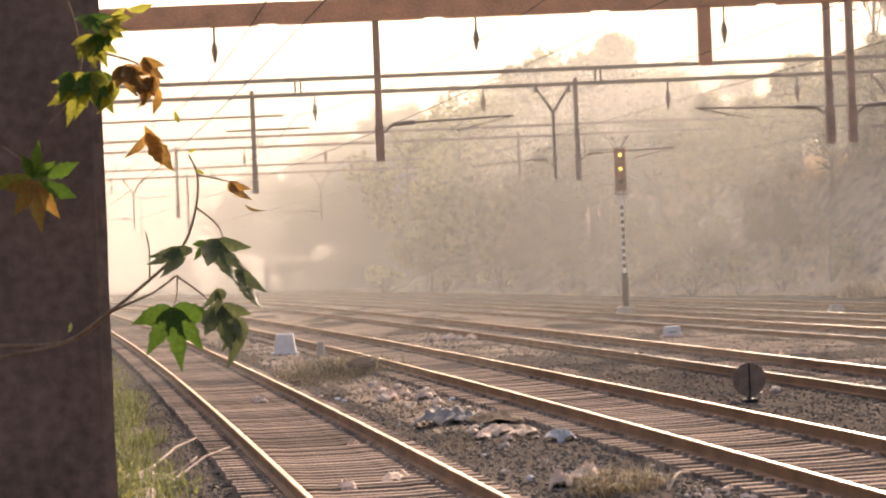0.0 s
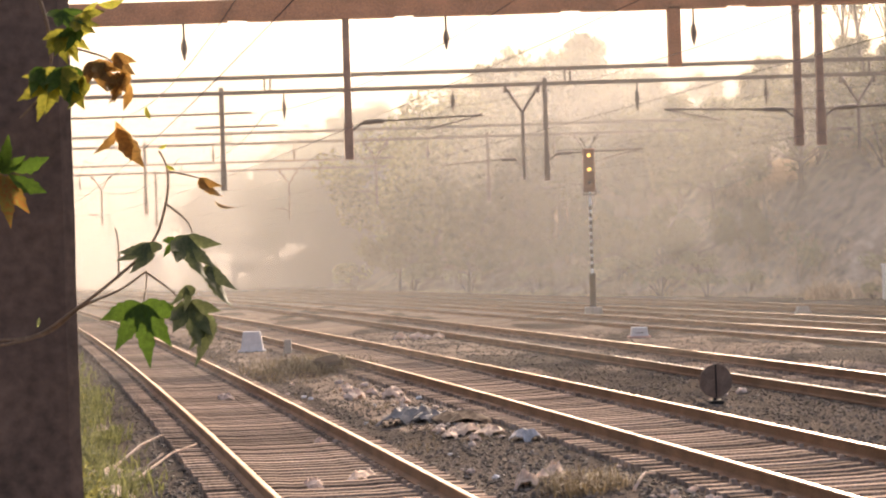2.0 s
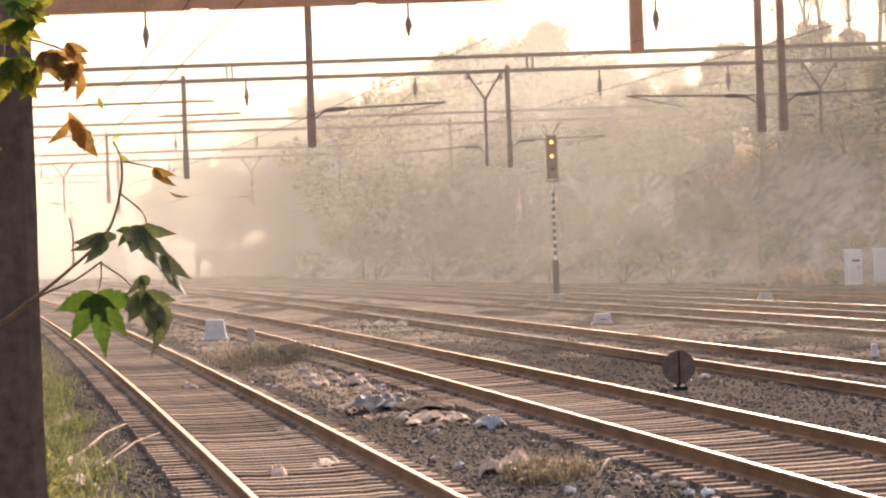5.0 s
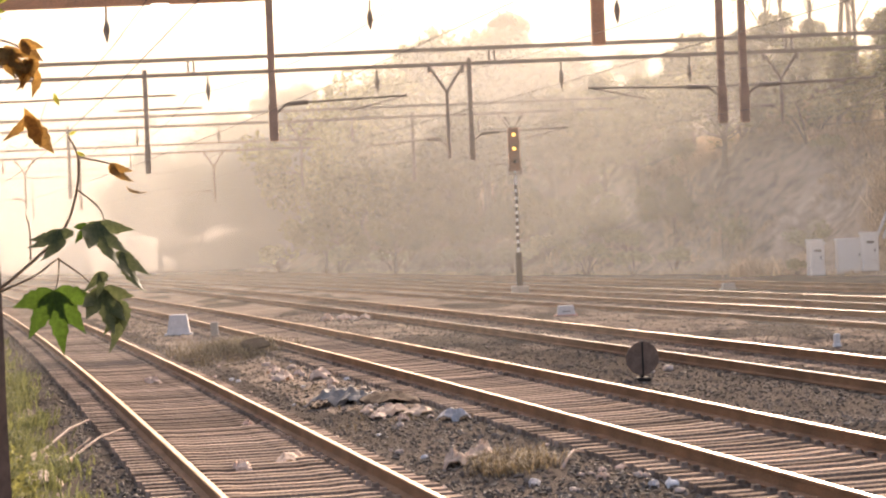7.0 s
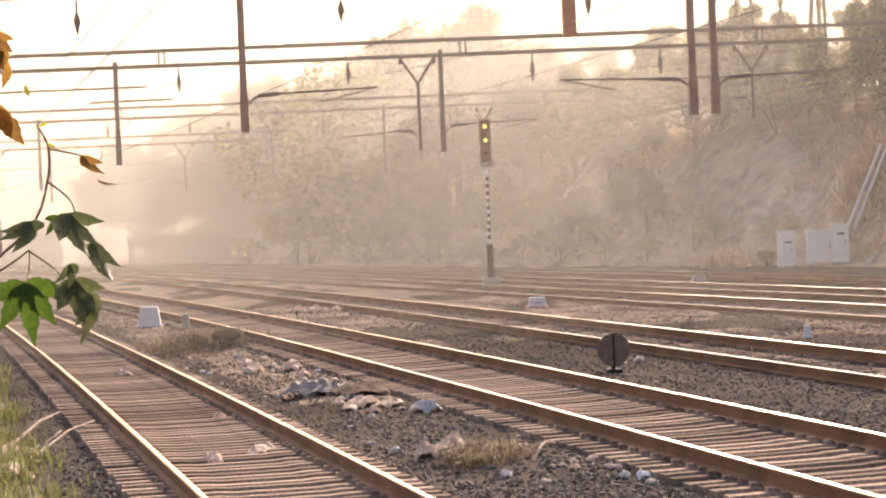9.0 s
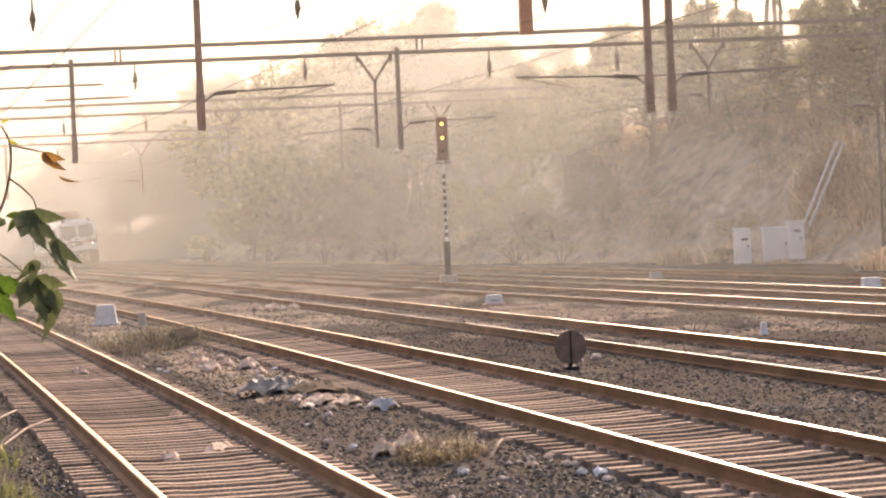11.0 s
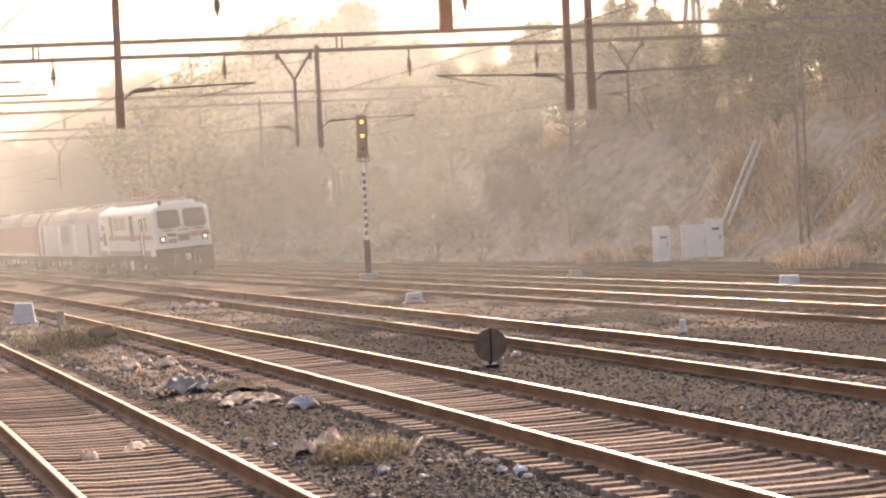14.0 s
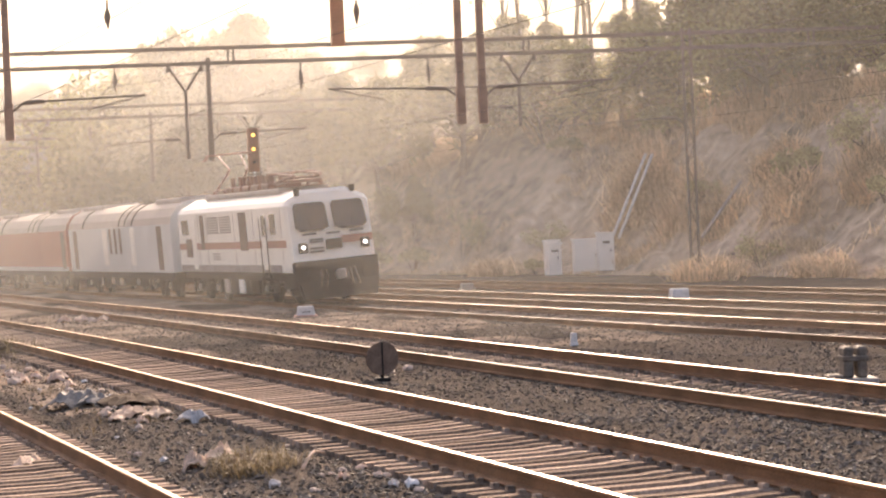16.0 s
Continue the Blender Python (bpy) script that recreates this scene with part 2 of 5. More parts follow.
def tracks():
    sm = sleeper_mesh()
    for k, (fx, zt, cant) in enumerate(TRACKS):
        th = thing("railway_track", ["broad-gauge track of brown rails on exposed concrete sleepers", "broad-gauge track with bright rails on pale concrete sleepers",
                   "broad-gauge track with rows of rail clips half sunk in ballast", "track with a grey and a sunlit rail sunk in ballast",
                   "far track with sunlit rail below the cutting", "track with a bright rail beside the foot of the cutting"][k], "railway track", "parallel tracks")
        for side in (-1, 1):
            rail(fx, zt, cant, side, th, side < 0 and k >= 2)
        y, i = 14.0, 0
        end = [110, 110, 90, 100, 60, 60][k]
        while y < end:
            s = fx(y + 0.5) - fx(y - 0.5)
            o = new("sleeper", sm)
            o.parent = th
            o.matrix_basis = pose(fx(y) + random.uniform(-0.02, 0.02), y + random.uniform(-0.02, 0.02), zt - 0.165 - random.uniform(0.0, 0.012) - (0.03 if k >= 2 else 0.0), 0, -math.degrees(math.atan2(cant, GAUGE)), -math.degrees(math.atan(s)) + random.uniform(-1.2, 1.2))
            y += 0.37 / math.hypot(1, s)
            i += 1


tracks()


# ---- overhead line portals ----
BOOM_LOW, BOOM_TOP = 9.6, 10.25
GIRDER_LIFT = 0.2


def portal(y, xa, xb, solid, arms, vees, drops, label):
    """A portal across the tracks: posts, a boom of two chords, hanging drop arms with brackets, V hangers, insulator drops."""
    th = thing("overhead_line_portal", label, "portal", "overhead line portals", (0, y, 0))
    steel = REDSTEEL if solid else STEEL
    for x in (xa, xb):
        bm = bm_()
        box(bm, x - 0.2, x + 0.2, -0.15, 0.15, ground_z(x, y) - 0.3, BOOM_TOP + 0.1, 0.02)
        part("post", bm, steel, th)
    if solid:
        bm = bm_()
        box(bm, xa, xb, -0.16, 0.16, BOOM_LOW + GIRDER_LIFT, BOOM_TOP + GIRDER_LIFT, 0.015)
        x = xa + 1.5
        while x < xb:
            box(bm, x, x + min(4.6, xb - x), -0.2, 0.2, BOOM_LOW + GIRDER_LIFT - 0.05, BOOM_LOW + GIRDER_LIFT + 0.02)
            x += 5.2
        part("boom", bm, steel, th)
    else:
        for z, r in ((BOOM_LOW, 0.085), (BOOM_TOP, 0.085)):
            bm = bm_()
            box(bm, xa, xb, -r, r, z - r, z + r, 0.01)
            part("chord", bm, steel, th)
        x = xa + 2.0
        while x < xb:
            bm = bm_()
            box(bm, x - 0.16, x - 0.08, -0.05, 0.05, BOOM_LOW + 0.07, BOOM_TOP - 0.07)
            box(bm, x + 0.08, x + 0.16, -0.05, 0.05, BOOM_LOW + 0.07, BOOM_TOP - 0.07)
            part("strut", bm, steel, th)
            x += 13.0
    for x, zlow, w, brk in arms:
        bm = bm_()
        box(bm, x - w, x + w, -w, w, zlow, BOOM_LOW + GIRDER_LIFT + 0.05, 0.012)
        if w < 0.15:
            box(bm, x - w * 1.25, x + w * 1.25, -w * 1.25, w * 1.25, zlow, zlow + 1.15, 0.012)
        arm = part("drop_arm", bm, steel if w > 0.15 or not solid else BROWNSTEEL, th)
        if brk:
            bm = bm_()
            zb = zlow + 1.15
            rod(bm, (x, 0, zb - 0.35), (x + brk * 0.45, 0, zb), 0.035)
            rod(bm, (x + brk * 0.45, 0, zb), (x + brk * 1.1, 0, zb + 0.03), 0.075, n=10)
            rod(bm, (x + brk * 1.1, 0, zb + 0.03), (x + brk * 4.2, 0, zb + 0.12), 0.03)
            rod(bm, (x + brk * 2.4, 0, zb - 0.28), (x + brk * 4.1, 0, zb + 0.1), 0.02)
            part("bracket", bm, STEEL, arm)
    for x, zlow in vees:
        bm = bm_()
        rod(bm, (x, 0, zlow), (x, 0, BOOM_LOW - 1.15), 0.075)
        for s in (-1, 1):
            rod(bm, (x, 0, BOOM_LOW - 1.2), (x + s * 0.72, 0, BOOM_LOW - 0.1), 0.06)
            rod(bm, (x + s * 0.72, 0, BOOM_LOW - 0.35), (x + s * 0.72, 0, BOOM_LOW + 0.05), 0.085)
        hang = part("v_hanger", bm, STEEL, th)
        bm = bm_()
        rod(bm, (x, 0, zlow + 0.5), (x - 0.35, 0, zlow + 0.85), 0.03)
        rod(bm, (x - 0.35, 0, zlow + 0.85), (x - 0.95, 0, zlow + 0.88), 0.07)
        rod(bm, (x - 0.95, 0, zlow + 0.88), (x - 3.6, 0, zlow + 0.7), 0.025)
        part("bracket", bm, STEEL, hang)
    for x, ln in drops:
        bm = bm_()
        rod(bm, (x, 0, BOOM_LOW + (GIRDER_LIFT if solid else 0.0)), (x, 0, BOOM_LOW - ln * 0.35), 0.035)
        rod(bm, (x, 0, BOOM_LOW - ln * 0.35), (x, 0, BOOM_LOW - ln * 0.6), 0.06, 0.11)
        rod(bm, (x, 0, BOOM_LOW - ln * 0.6), (x, 0, BOOM_LOW - ln), 0.11, 0.02)
        part("insulator", bm, STEEL, th, "brown hanging insulator")
    return th


portal(75, -22, 34, True, [(-1.83, 5.35, 0.11, 1), (8.43, 7.95, 0.2, 0), (12.25, 5.35, 0.11, -1), (12.95, 5.35, 0.11, 1)], [], [(-6.88, 1.0), (1.3, 0.9), (9.05, 1.0)],
       "red-brown portal girder over the tracks with hanging drop arms")
P2 = portal(104, -34, 44, False, [(-8.0, 5.4, 0.1, 0), (6.0, 5.4, 0.1, 1)], [(5.0, 5.5), (19.6, 6.4)], [(-5.3, 1.2), (2.0, 1.1), (10.0, 1.3), (15.6, 1.2)],
       "grey lattice portal with two chords over the tracks")
for xa_, xb_, z_ in ((-15.0, -6.7, 8.73), (-9.2, -5.6, 8.15), (15.0, 22.5, 8.2)):
    bm = bm_()
    rod(bm, (xa_, 0.3, z_), (xb_, 0.3, z_ + 0.02), 0.045)
    part("registration_tube", bm, STEEL, P2)
portal(148, -52, 60, False, [(-16.2, 5.4, 0.1, 0), (4.9, 5.6, 0.09, 0)], [(-2.0, 5.6), (11.0, 5.6)], [(-12.0, 1.2), (-7.0, 1.2), (1.2, 1.5), (9.0, 1.2)],
       "hazy lattice portal with two chords over the tracks")
portal(190, -72, 78, False, [(-20.0, 5.4, 0.09, 0), (-30.0, 5.4, 0.09, 0)], [(-9.5, 5.6), (-24.3, 5.6), (5.0, 5.6)], [(-16.0, 1.2), (-26.0, 1.2)],
       "hazy distant lattice portal over the tracks")
portal(240, -100, 98, False, [(-30.0, 5.4, 0.09, 0), (-38.0, 5.4, 0.09, 0)], [(-22, 5.6), (-46.0, 5.6)], [], "faint distant lattice portal over the tracks")
portal(300, -130, 30, False, [(-44.0, 5.4, 0.09, 0), (-56.0, 5.4, 0.09, 0)], [(-50, 5.6), (-36, 5.6)], [], "faint far lattice portal over the tracks")
portal(370, -170, 30, False, [(-64.0, 5.4, 0.09, 0), (-76.0, 5.4, 0.09, 0)], [(-70, 5.6)], [], "faint remote lattice portal over the tracks")


# ---- overhead wires along the tracks ----
def wire(fx, dx, zc, zm, label):
    th = thing("overhead_wire", label, "wire", "overhead wires")
    ys = [75, 104, 148, 190, 240, 300, 370]
    for nm, z0, sag in (("contact_wire", zc, 0.0), ("catenary_wire", zm, 0.7)):
        bm = bm_()
        pts = []
        for a, b in [(20, 75)] + list(zip(ys, ys[1:])):
            for i in range(8):
                y = a + (b - a) * i / 8
                pts.append((fx(y) + dx, y, z0 - sag * 4 * (i / 8) * (1 - i / 8)))
        tube(bm, pts, [0.008] * len(pts), 4)
        part(nm, bm, BLACK, th)


for fx, dx in ((x1, 0.1), (x2, -0.1), (x3, 0.1), (x4, 0.0), (x5, 0.1), (x6, 0.0)):
    wire(fx, dx, 5.4, 6.9, "thin dark contact and catenary wire above a track")


# ---- colour-light signal ----
def signal(x, y, z):
    th = thing("railway_signal", "two-aspect yellow colour-light signal on a slim banded post", "signal", at=(x, y, z))
    bm = bm_()
    box(bm, -0.35, 0.35, -0.35, 0.35, -0.3, 0.12, 0.03)
    part("plinth", bm, CONCRETE, th)
    bm = bm_()
    box(bm, -0.13, 0.13, -0.1, 0.1, 0.1, 1.55, 0.02)
    part("junction_box", bm, BLACK, th)
    bm = bm_()
    rod(bm, (0, 0, 0.1), (0, 0, 5.0), 0.055, 0.05, n=10)
    part("post", bm, WHITE, th, "white post")
    for i in range(9):
        bm = bm_()
        rod(bm, (0, 0, 1.75 + 0.31 * i), (0, 0, 1.93 + 0.31 * i), 0.065, n=10)
        part("black_band", bm, BLACK, th)
    bm = bm_()
    box(bm, -0.29, 0.29, -0.1, 0.15, 4.85, 4.92)
    for s in (-0.29, 0.25):
        box(bm, s, s + 0.04, -0.1, 0.12, 4.92, 5.15)
    part("platform", bm, STEEL, th)
    bm = bm_()
    box(bm, -0.24, 0.24, 0.0, 0.25, 5.0, 6.85, 0.04)
    head = part("signal_head", bm, SIGRED, th, "weathered dark red-brown lamp housing")
    for i, z0 in enumerate((6.55, 5.95, 5.4)):
        bm = bm_()
        rod(bm, (0, -0.02, z0), (0, 0.0, z0), 0.075 if i < 2 else 0.07, n=16)
        part("lens", bm, LAMP if i < 2 else BLACK, head, "glowing yellow lens" if i < 2 else "dark lens")
        bm = bm_()
        for k in range(9):
            a0, a1 = math.pi * (k / 9 * 1.2 - 0.1), math.pi * ((k + 1) / 9 * 1.2 - 0.1)
            p = [bm.verts.new((math.cos(a) * 0.14, yy, z0 + math.sin(a) * 0.14)) for a in (a0, a1) for yy in (0.0, -0.22)]
            bm.faces.new((p[0], p[1], p[3], p[2]))
        part("hood", bm, BLACK, head)
    for s in (-1, 1):
        bm = bm_()
        rod(bm, (s * 0.1, 0.1, 6.85), (s * 0.28, 0.1, 7.25), 0.02)
        rod(bm, (s * 0.28, 0.1, 7.2), (s * 0.33, 0.1, 7.33), 0.05)
        part("bird_spike", bm, BLACK, th)


SIGRED = mat("signal_housing", (0.20, 0.075, 0.035), 0.6, var=0.4, scale=4, fine=40, bump=0.2)
LAMP = bpy.data.materials.new("signal_lamp")
LAMP.use_nodes = True
LAMP.node_tree.nodes["Principled BSDF"].inputs["Emission Color"].default_value = (1.0, 0.52, 0.10, 1)
LAMP.node_tree.nodes["Principled BSDF"].inputs["Emission Strength"].default_value = 1.7
LAMP.node_tree.nodes["Principled BSDF"].inputs["Base Color"].default_value = (0.8, 0.5, 0.1, 1)
signal(7.65, 101.8, -0.2)


# ---- the locomotive and its coaches ----
LOCO_WHITE = mat("loco_cream", (0.86, 0.84, 0.75), 0.4, var=0.15, scale=1.0, fine=18, bump=0.05)
LOCO_STRIPE = mat("loco_stripe", (0.32, 0.135, 0.095), 0.45, var=0.2, scale=1.5, fine=18, bump=0.05)
ROOFGREY = mat("roof_grey", (0.50, 0.43, 0.36), 0.7, var=0.3, scale=1.0, fine=15, bump=0.15)
COACH_RED = mat("coach_red", (0.36, 0.10, 0.07), 0.5, var=0.2, scale=0.8, fine=15, bump=0.05)
COACH_GREY = mat("coach_grey", (0.55, 0.58, 0.57), 0.45, var=0.2, scale=0.8, fine=15, bump=0.05)
DARKDOOR = mat("brown_louvre_paint", (0.15, 0.095, 0.07), 0.6, var=0.3, scale=2, fine=25, bump=0.2)
GLASS = mat("dark_glass", (0.035, 0.034, 0.034), 0.12, var=0.2, scale=2, fine=10, bump=0)
COPPER = mat("roof_gear", (0.20, 0.085, 0.055), 0.5, var=0.4, scale=4, fine=30, bump=0.2)
HEAD = bpy.data.materials.new("headlamp")
HEAD.use_nodes = True
HEAD.node_tree.nodes["Principled BSDF"].inputs["Emission Color"].default_value = (0.95, 0.97, 1.0, 1)
HEAD.node_tree.nodes["Principled BSDF"].inputs["Emission Strength"].default_value = 2.5


def hull(bm, prof_a, prof_b, mi=0):
    """Join two outlines of equal length and cap both ends."""
    a = [bm.verts.new(p) for p in prof_a]
    b = [bm.verts.new(p) for p in prof_b]
    n = len(a)
    for i in range(n):
        bm.faces.new((a[i], a[(i + 1) % n], b[(i + 1) % n], b[i])).material_index = mi
    bm.faces.new(a[::-1]).material_index = mi
    bm.faces.new(b).material_index = mi


def bogie(parent, y, n_axles, pitch):
    bm = bm_()
    for s in (-1, 1):
        box(bm, s * 1.02 - 0.08, s * 1.02 + 0.08, y - pitch * (n_axles - 1) / 2 - 0.7, y + pitch * (n_axles - 1) / 2 + 0.7, 0.5, 1.02, 0.03)
        for k in range(n_axles):
            yy = y + (k - (n_axles - 1) / 2) * pitch
            box(bm, s * 1.1 - 0.1, s * 1.1 + 0.1, yy - 0.2, yy + 0.2, 0.4, 0.78, 0.04)
            rod(bm, (s * 1.1, yy + 0.45, 0.5), (s * 1.1, yy + 0.45, 0.98), 0.11)
            rod(bm, (s * 1.1, yy - 0.45, 0.5), (s * 1.1, yy - 0.45, 0.98), 0.11)
        for k in range(n_axles - 1):
            yy = y + (k + 0.5 - (n_axles - 1) / 2) * pitch
            box(bm, s * 1.16 - 0.1, s * 1.16 + 0.1, yy - 0.42, yy + 0.42, 0.34, 0.9, 0.05)
            rod(bm, (s * 1.2, yy - 0.9, 0.72), (s * 1.2, yy + 0.9, 0.6), 0.06)
        for e in (-1, 1):
            yy = y + e * (pitch * (n_axles - 1) / 2 + 0.62)
            box(bm, s * 1.15 - 0.14, s * 1.15 + 0.14, yy - 0.16, yy + 0.16, 0.3, 1.0, 0.03)
    bg = part("bogie", bm, BLACK, parent)
    for s in (-1, 1):
        for k in range(n_axles):
            yy = y + (k - (n_axles - 1) / 2) * pitch
            bm = bm_()
            rod(bm, (s * 1.2, yy, 0.52), (s * 1.26, yy, 0.52), 0.14, n=12)
            part("axle_cap", bm, CONCRETE, bg, "pale worn axle cap")
    for k in range(n_axles):
        yy = y + (k - (n_axles - 1) / 2) * pitch
        for s in (-1, 1):
            bm = bm_()
            rod(bm, (s * 0.80, yy, 0.52), (s * 0.92, yy, 0.52), 0.52, n=20)
            rod(bm, (s * 0.74, yy, 0.52), (s * 0.80, yy, 0.52), 0.56, n=20)
            part("wheel", bm, BLACK, bg)


def locomotive():
    """Front looks down its own -y; origin on the rails at mid length."""
    th = thing("electric_locomotive", "cream electric locomotive with a red-brown waist stripe and twin windscreens", "locomotive")
    L, W = 8.2, 1.55
    # body shell with raked two-plane cab front at both ends
    bm = bm_()
    prof = [(-W, 1.15), (-W, 3.45), (-W + 0.12, 3.62), (-0.75, 3.95), (0.75, 3.95), (W - 0.12, 3.62), (W, 3.45), (W, 1.15)]
    def ring(y, sx, dz, rake):
        out = []
        for x, z in prof:
            out.append(bm.verts.new((x * sx, y + rake * max(0.0, z - 2.35) , z + (dz if z > 3.5 else 0))))
        return out
    rings = [ring(-L, 0.94, -0.12, 0.32), ring(-L + 0.45, 1.0, 0.0, 0.12), ring(-L + 2.4, 1.0, 0.0, 0), ring(L - 2.4, 1.0, 0.0, 0), ring(L - 0.45, 1.0, 0.0, -0.12), ring(L, 0.94, -0.12, -0.32)]
    n = len(prof)
    for a, b in zip(rings, rings[1:]):
        for i in range(n - 1):
            bm.faces.new((a[i], a[i + 1], b[i + 1], b[i]))
        bm.faces.new((a[-1], a[0], b[0], b[-1]))
    bm.faces.new(rings[0])
    bm.faces.new(rings[-1][::-1])
    body = part("body", bm, LOCO_WHITE, th)
    # stripes along both sides and round the nose
    for s in (-1, 1):
        bm = bm_()
        box(bm, s * (W + 0.006) - 0.006, s * (W + 0.006) + 0.006, -L + 0.5, L - 0.5, 2.02, 2.28)
        part("stripe", bm, LOCO_STRIPE, body, "red-brown stripe")
        bm = bm_()
        box(bm, s * (W + 0.006) - 0.006, s * (W + 0.006) + 0.006, -L + 1.3, L - 0.5, 1.15, 1.42)
        part("skirt", bm, CONCRETE, body, "grey sole band")
        # cab door with its window, machine-room doors, louvres, cab windows
        for y, w, z0, z1, nm, m_ in ((-5.0, 0.32, 1.25, 3.25, "side_door", LOCO_WHITE), (-5.0, 0.2, 2.45, 3.2, "door_window", GLASS), (-6.15, 0.34, 2.5, 3.22, "cab_window", GLASS),
                                     (-2.2, 0.5, 1.95, 3.36, "louvre_door", DARKDOOR), (3.85, 0.26, 2.0, 3.36, "louvre_door", DARKDOOR), (6.1, 0.45, 1.72, 2.45, "filter_panel", DARKDOOR),
                                     (6.6, 0.5, 2.62, 3.2, "cab_window", GLASS), (5.2, 0.32, 1.25, 3.25, "side_door", LOCO_WHITE)):
            bm = bm_()
            d_ = 0.016 if nm != "door_window" else 0.022
            box(bm, s * (W + 0.012) - d_, s * (W + 0.012) + d_, y - w, y + w, z0, z1, 0.01)
            part(nm, bm, m_, body)
        for y in (0.3, 2.2):
            bm = bm_()
            for k in range(7):
                box(bm, s * (W + 0.01) - 0.012, s * (W + 0.01) + 0.014, y - 0.82, y + 0.82, 2.62 + 0.095 * k, 2.68 + 0.095 * k)
            part("louvre_panel", bm, CONCRETE, body, "grey louvred panel")
        for y in (-7.2, -3.6, -0.9, 3.2, 4.5):
            bm = bm_()
            box(bm, s * (W + 0.004) - 0.006, s * (W + 0.004) + 0.006, y - 0.018, y + 0.018, 1.45, 3.42)
            part("panel_seam", bm, CONCRETE, body)
        for z in (1.62, 1.72, 1.82):
            bm = bm_()
            box(bm, s * (W + 0.015) - 0.008, s * (W + 0.015) + 0.008, 1.4, 2.4, z, z + 0.045)
            part("lettering_bar", bm, CONCRETE, body)
        for y in (-5.42, -4.58):
            bm = bm_()
            rod(bm, (s * (W + 0.05), y, 0.9), (s * (W + 0.05), y, 3.1), 0.022)
            part("handrail", bm, BLACK, body)
        for k in range(3):
            bm = bm_()
            box(bm, s * (W - 0.05) - 0.12, s * (W - 0.05) + 0.12, -5.35, -4.65, 0.42 + 0.28 * k, 0.45 + 0.28 * k)
            part("footstep", bm, BLACK, th)
    def front_y(z):
        return -L + 0.32 * max(0.0, z - 2.35)
    for s in (-1, 1):
        # windscreen: dark glass in a black surround, following the rake
        for nm, g, m_, dy in (("windscreen_surround", 0.0, BLACK, 0.008), ("windscreen", 0.07, GLASS, 0.022)):
            bm = bm_()
            outl = []
            for x, z in ((0.1, 2.62), (0.35, 2.52), (1.12, 2.52), (1.3, 2.66), (1.26, 3.4), (1.15, 3.5), (0.22, 3.5), (0.1, 3.4)):
                cx, cz = 0.7, 3.0
                xx, zz = cx + (x - cx) * (1 - g), cz + (z - cz) * (1 - g)
                outl.append((s * xx, zz))
            hull(bm, [(x, front_y(z) + 0.02, z) for x, z in outl], [(x, front_y(z) - dy, z) for x, z in outl])
            part(nm, bm, m_, body)
        bm = bm_()
        rod(bm, (s * 0.7, front_y(2.55) - 0.05, 2.5), (s * 0.85, front_y(3.2) - 0.05, 3.1), 0.015)
        part("wiper", bm, BLACK, body)
        bm = bm_()
        box(bm, s * 1.12 - 0.17, s * 1.12 + 0.17, -L - 0.05, -L + 0.02, 1.78, 2.14, 0.03)
        lampbox = part("lamp_box", bm, BLACK, body)
        bm = bm_()
        rod(bm, (s * 1.12, -L - 0.07, 1.98), (s * 1.12, -L - 0.045, 1.98), 0.065, n=14)
        part("headlight", bm, HEAD, lampbox, "lit white headlight")
        bm = bm_()
        rod(bm, (s * 0.98, -L - 0.1, 1.0), (s * 0.98, -L - 0.55, 1.0), 0.1)
        rod(bm, (s * 0.98, -L - 0.55, 1.0), (s * 0.98, -L - 0.6, 1.0), 0.24, n=16)
        part("buffer", bm, BLACK, body)
        bm = bm_()
        rod(bm, (s * 1.0, -L + 0.6, 3.75), (s * 1.0, -L + 0.6, 4.0), 0.1, 0.12)
        part("horn", bm, BLACK, body)
    bm = bm_()
    box(bm, 0.3, 1.4, -L - 0.012, -L + 0.01, 2.02, 2.28)
    part("nose_stripe", bm, LOCO_STRIPE, body, "red-brown nose stripe")
    bm = bm_()
    box(bm, -0.3, 0.3, -L - 0.04, -L + 0.01, 1.85, 2.2, 0.03)
    part("nose_plate", bm, BLACK, body)
    for x, z in ((-0.62, 1.8), (-0.62, 1.92), (-0.62, 2.14), (-0.62, 2.22), (-0.85, 2.42), (0.0, 2.4), (0.85, 2.42)):
        bm = bm_()
        box(bm, x - 0.25, x + 0.25, -L - 0.02, -L + 0.01, z - 0.03, z + 0.03)
        part("lettering_bar", bm, BLACK, body)
    bm = bm_()
    box(bm, -1.5, 1.5, -L - 0.12, -L + 1.4, 0.55, 1.5, 0.04)
    part("buffer_beam", bm, BLACK, th)
    bm = bm_()
    hull(bm, [(-1.42, -L + 0.1, 0.75), (1.42, -L + 0.1, 0.75), (1.3, -L - 0.05, 0.22), (-1.3, -L - 0.05, 0.22)],
         [(-1.42, -L - 0.3, 0.75), (1.42, -L - 0.3, 0.75), (1.3, -L - 0.42, 0.18), (-1.3, -L - 0.42, 0.18)])
    part("cowcatcher", bm, BLACK, th)
    bm = bm_()
    rod(bm, (0, -L - 0.1, 0.98), (0, -L - 0.5, 0.98), 0.12)
    box(bm, -0.16, 0.16, -L - 0.65, -L - 0.4, 0.8, 1.15, 0.04)
    part("coupler", bm, CONCRETE, th, "pale worn coupler")
    bm = bm_()
    box(bm, -1.47, 1.47, -L + 1.3, L - 0.6, 0.86, 1.15, 0.02)
    box(bm, -1.4, 1.4, -2.0, 2.0, 0.28, 0.95, 0.05)
    part("underframe", bm, BLACK, th)
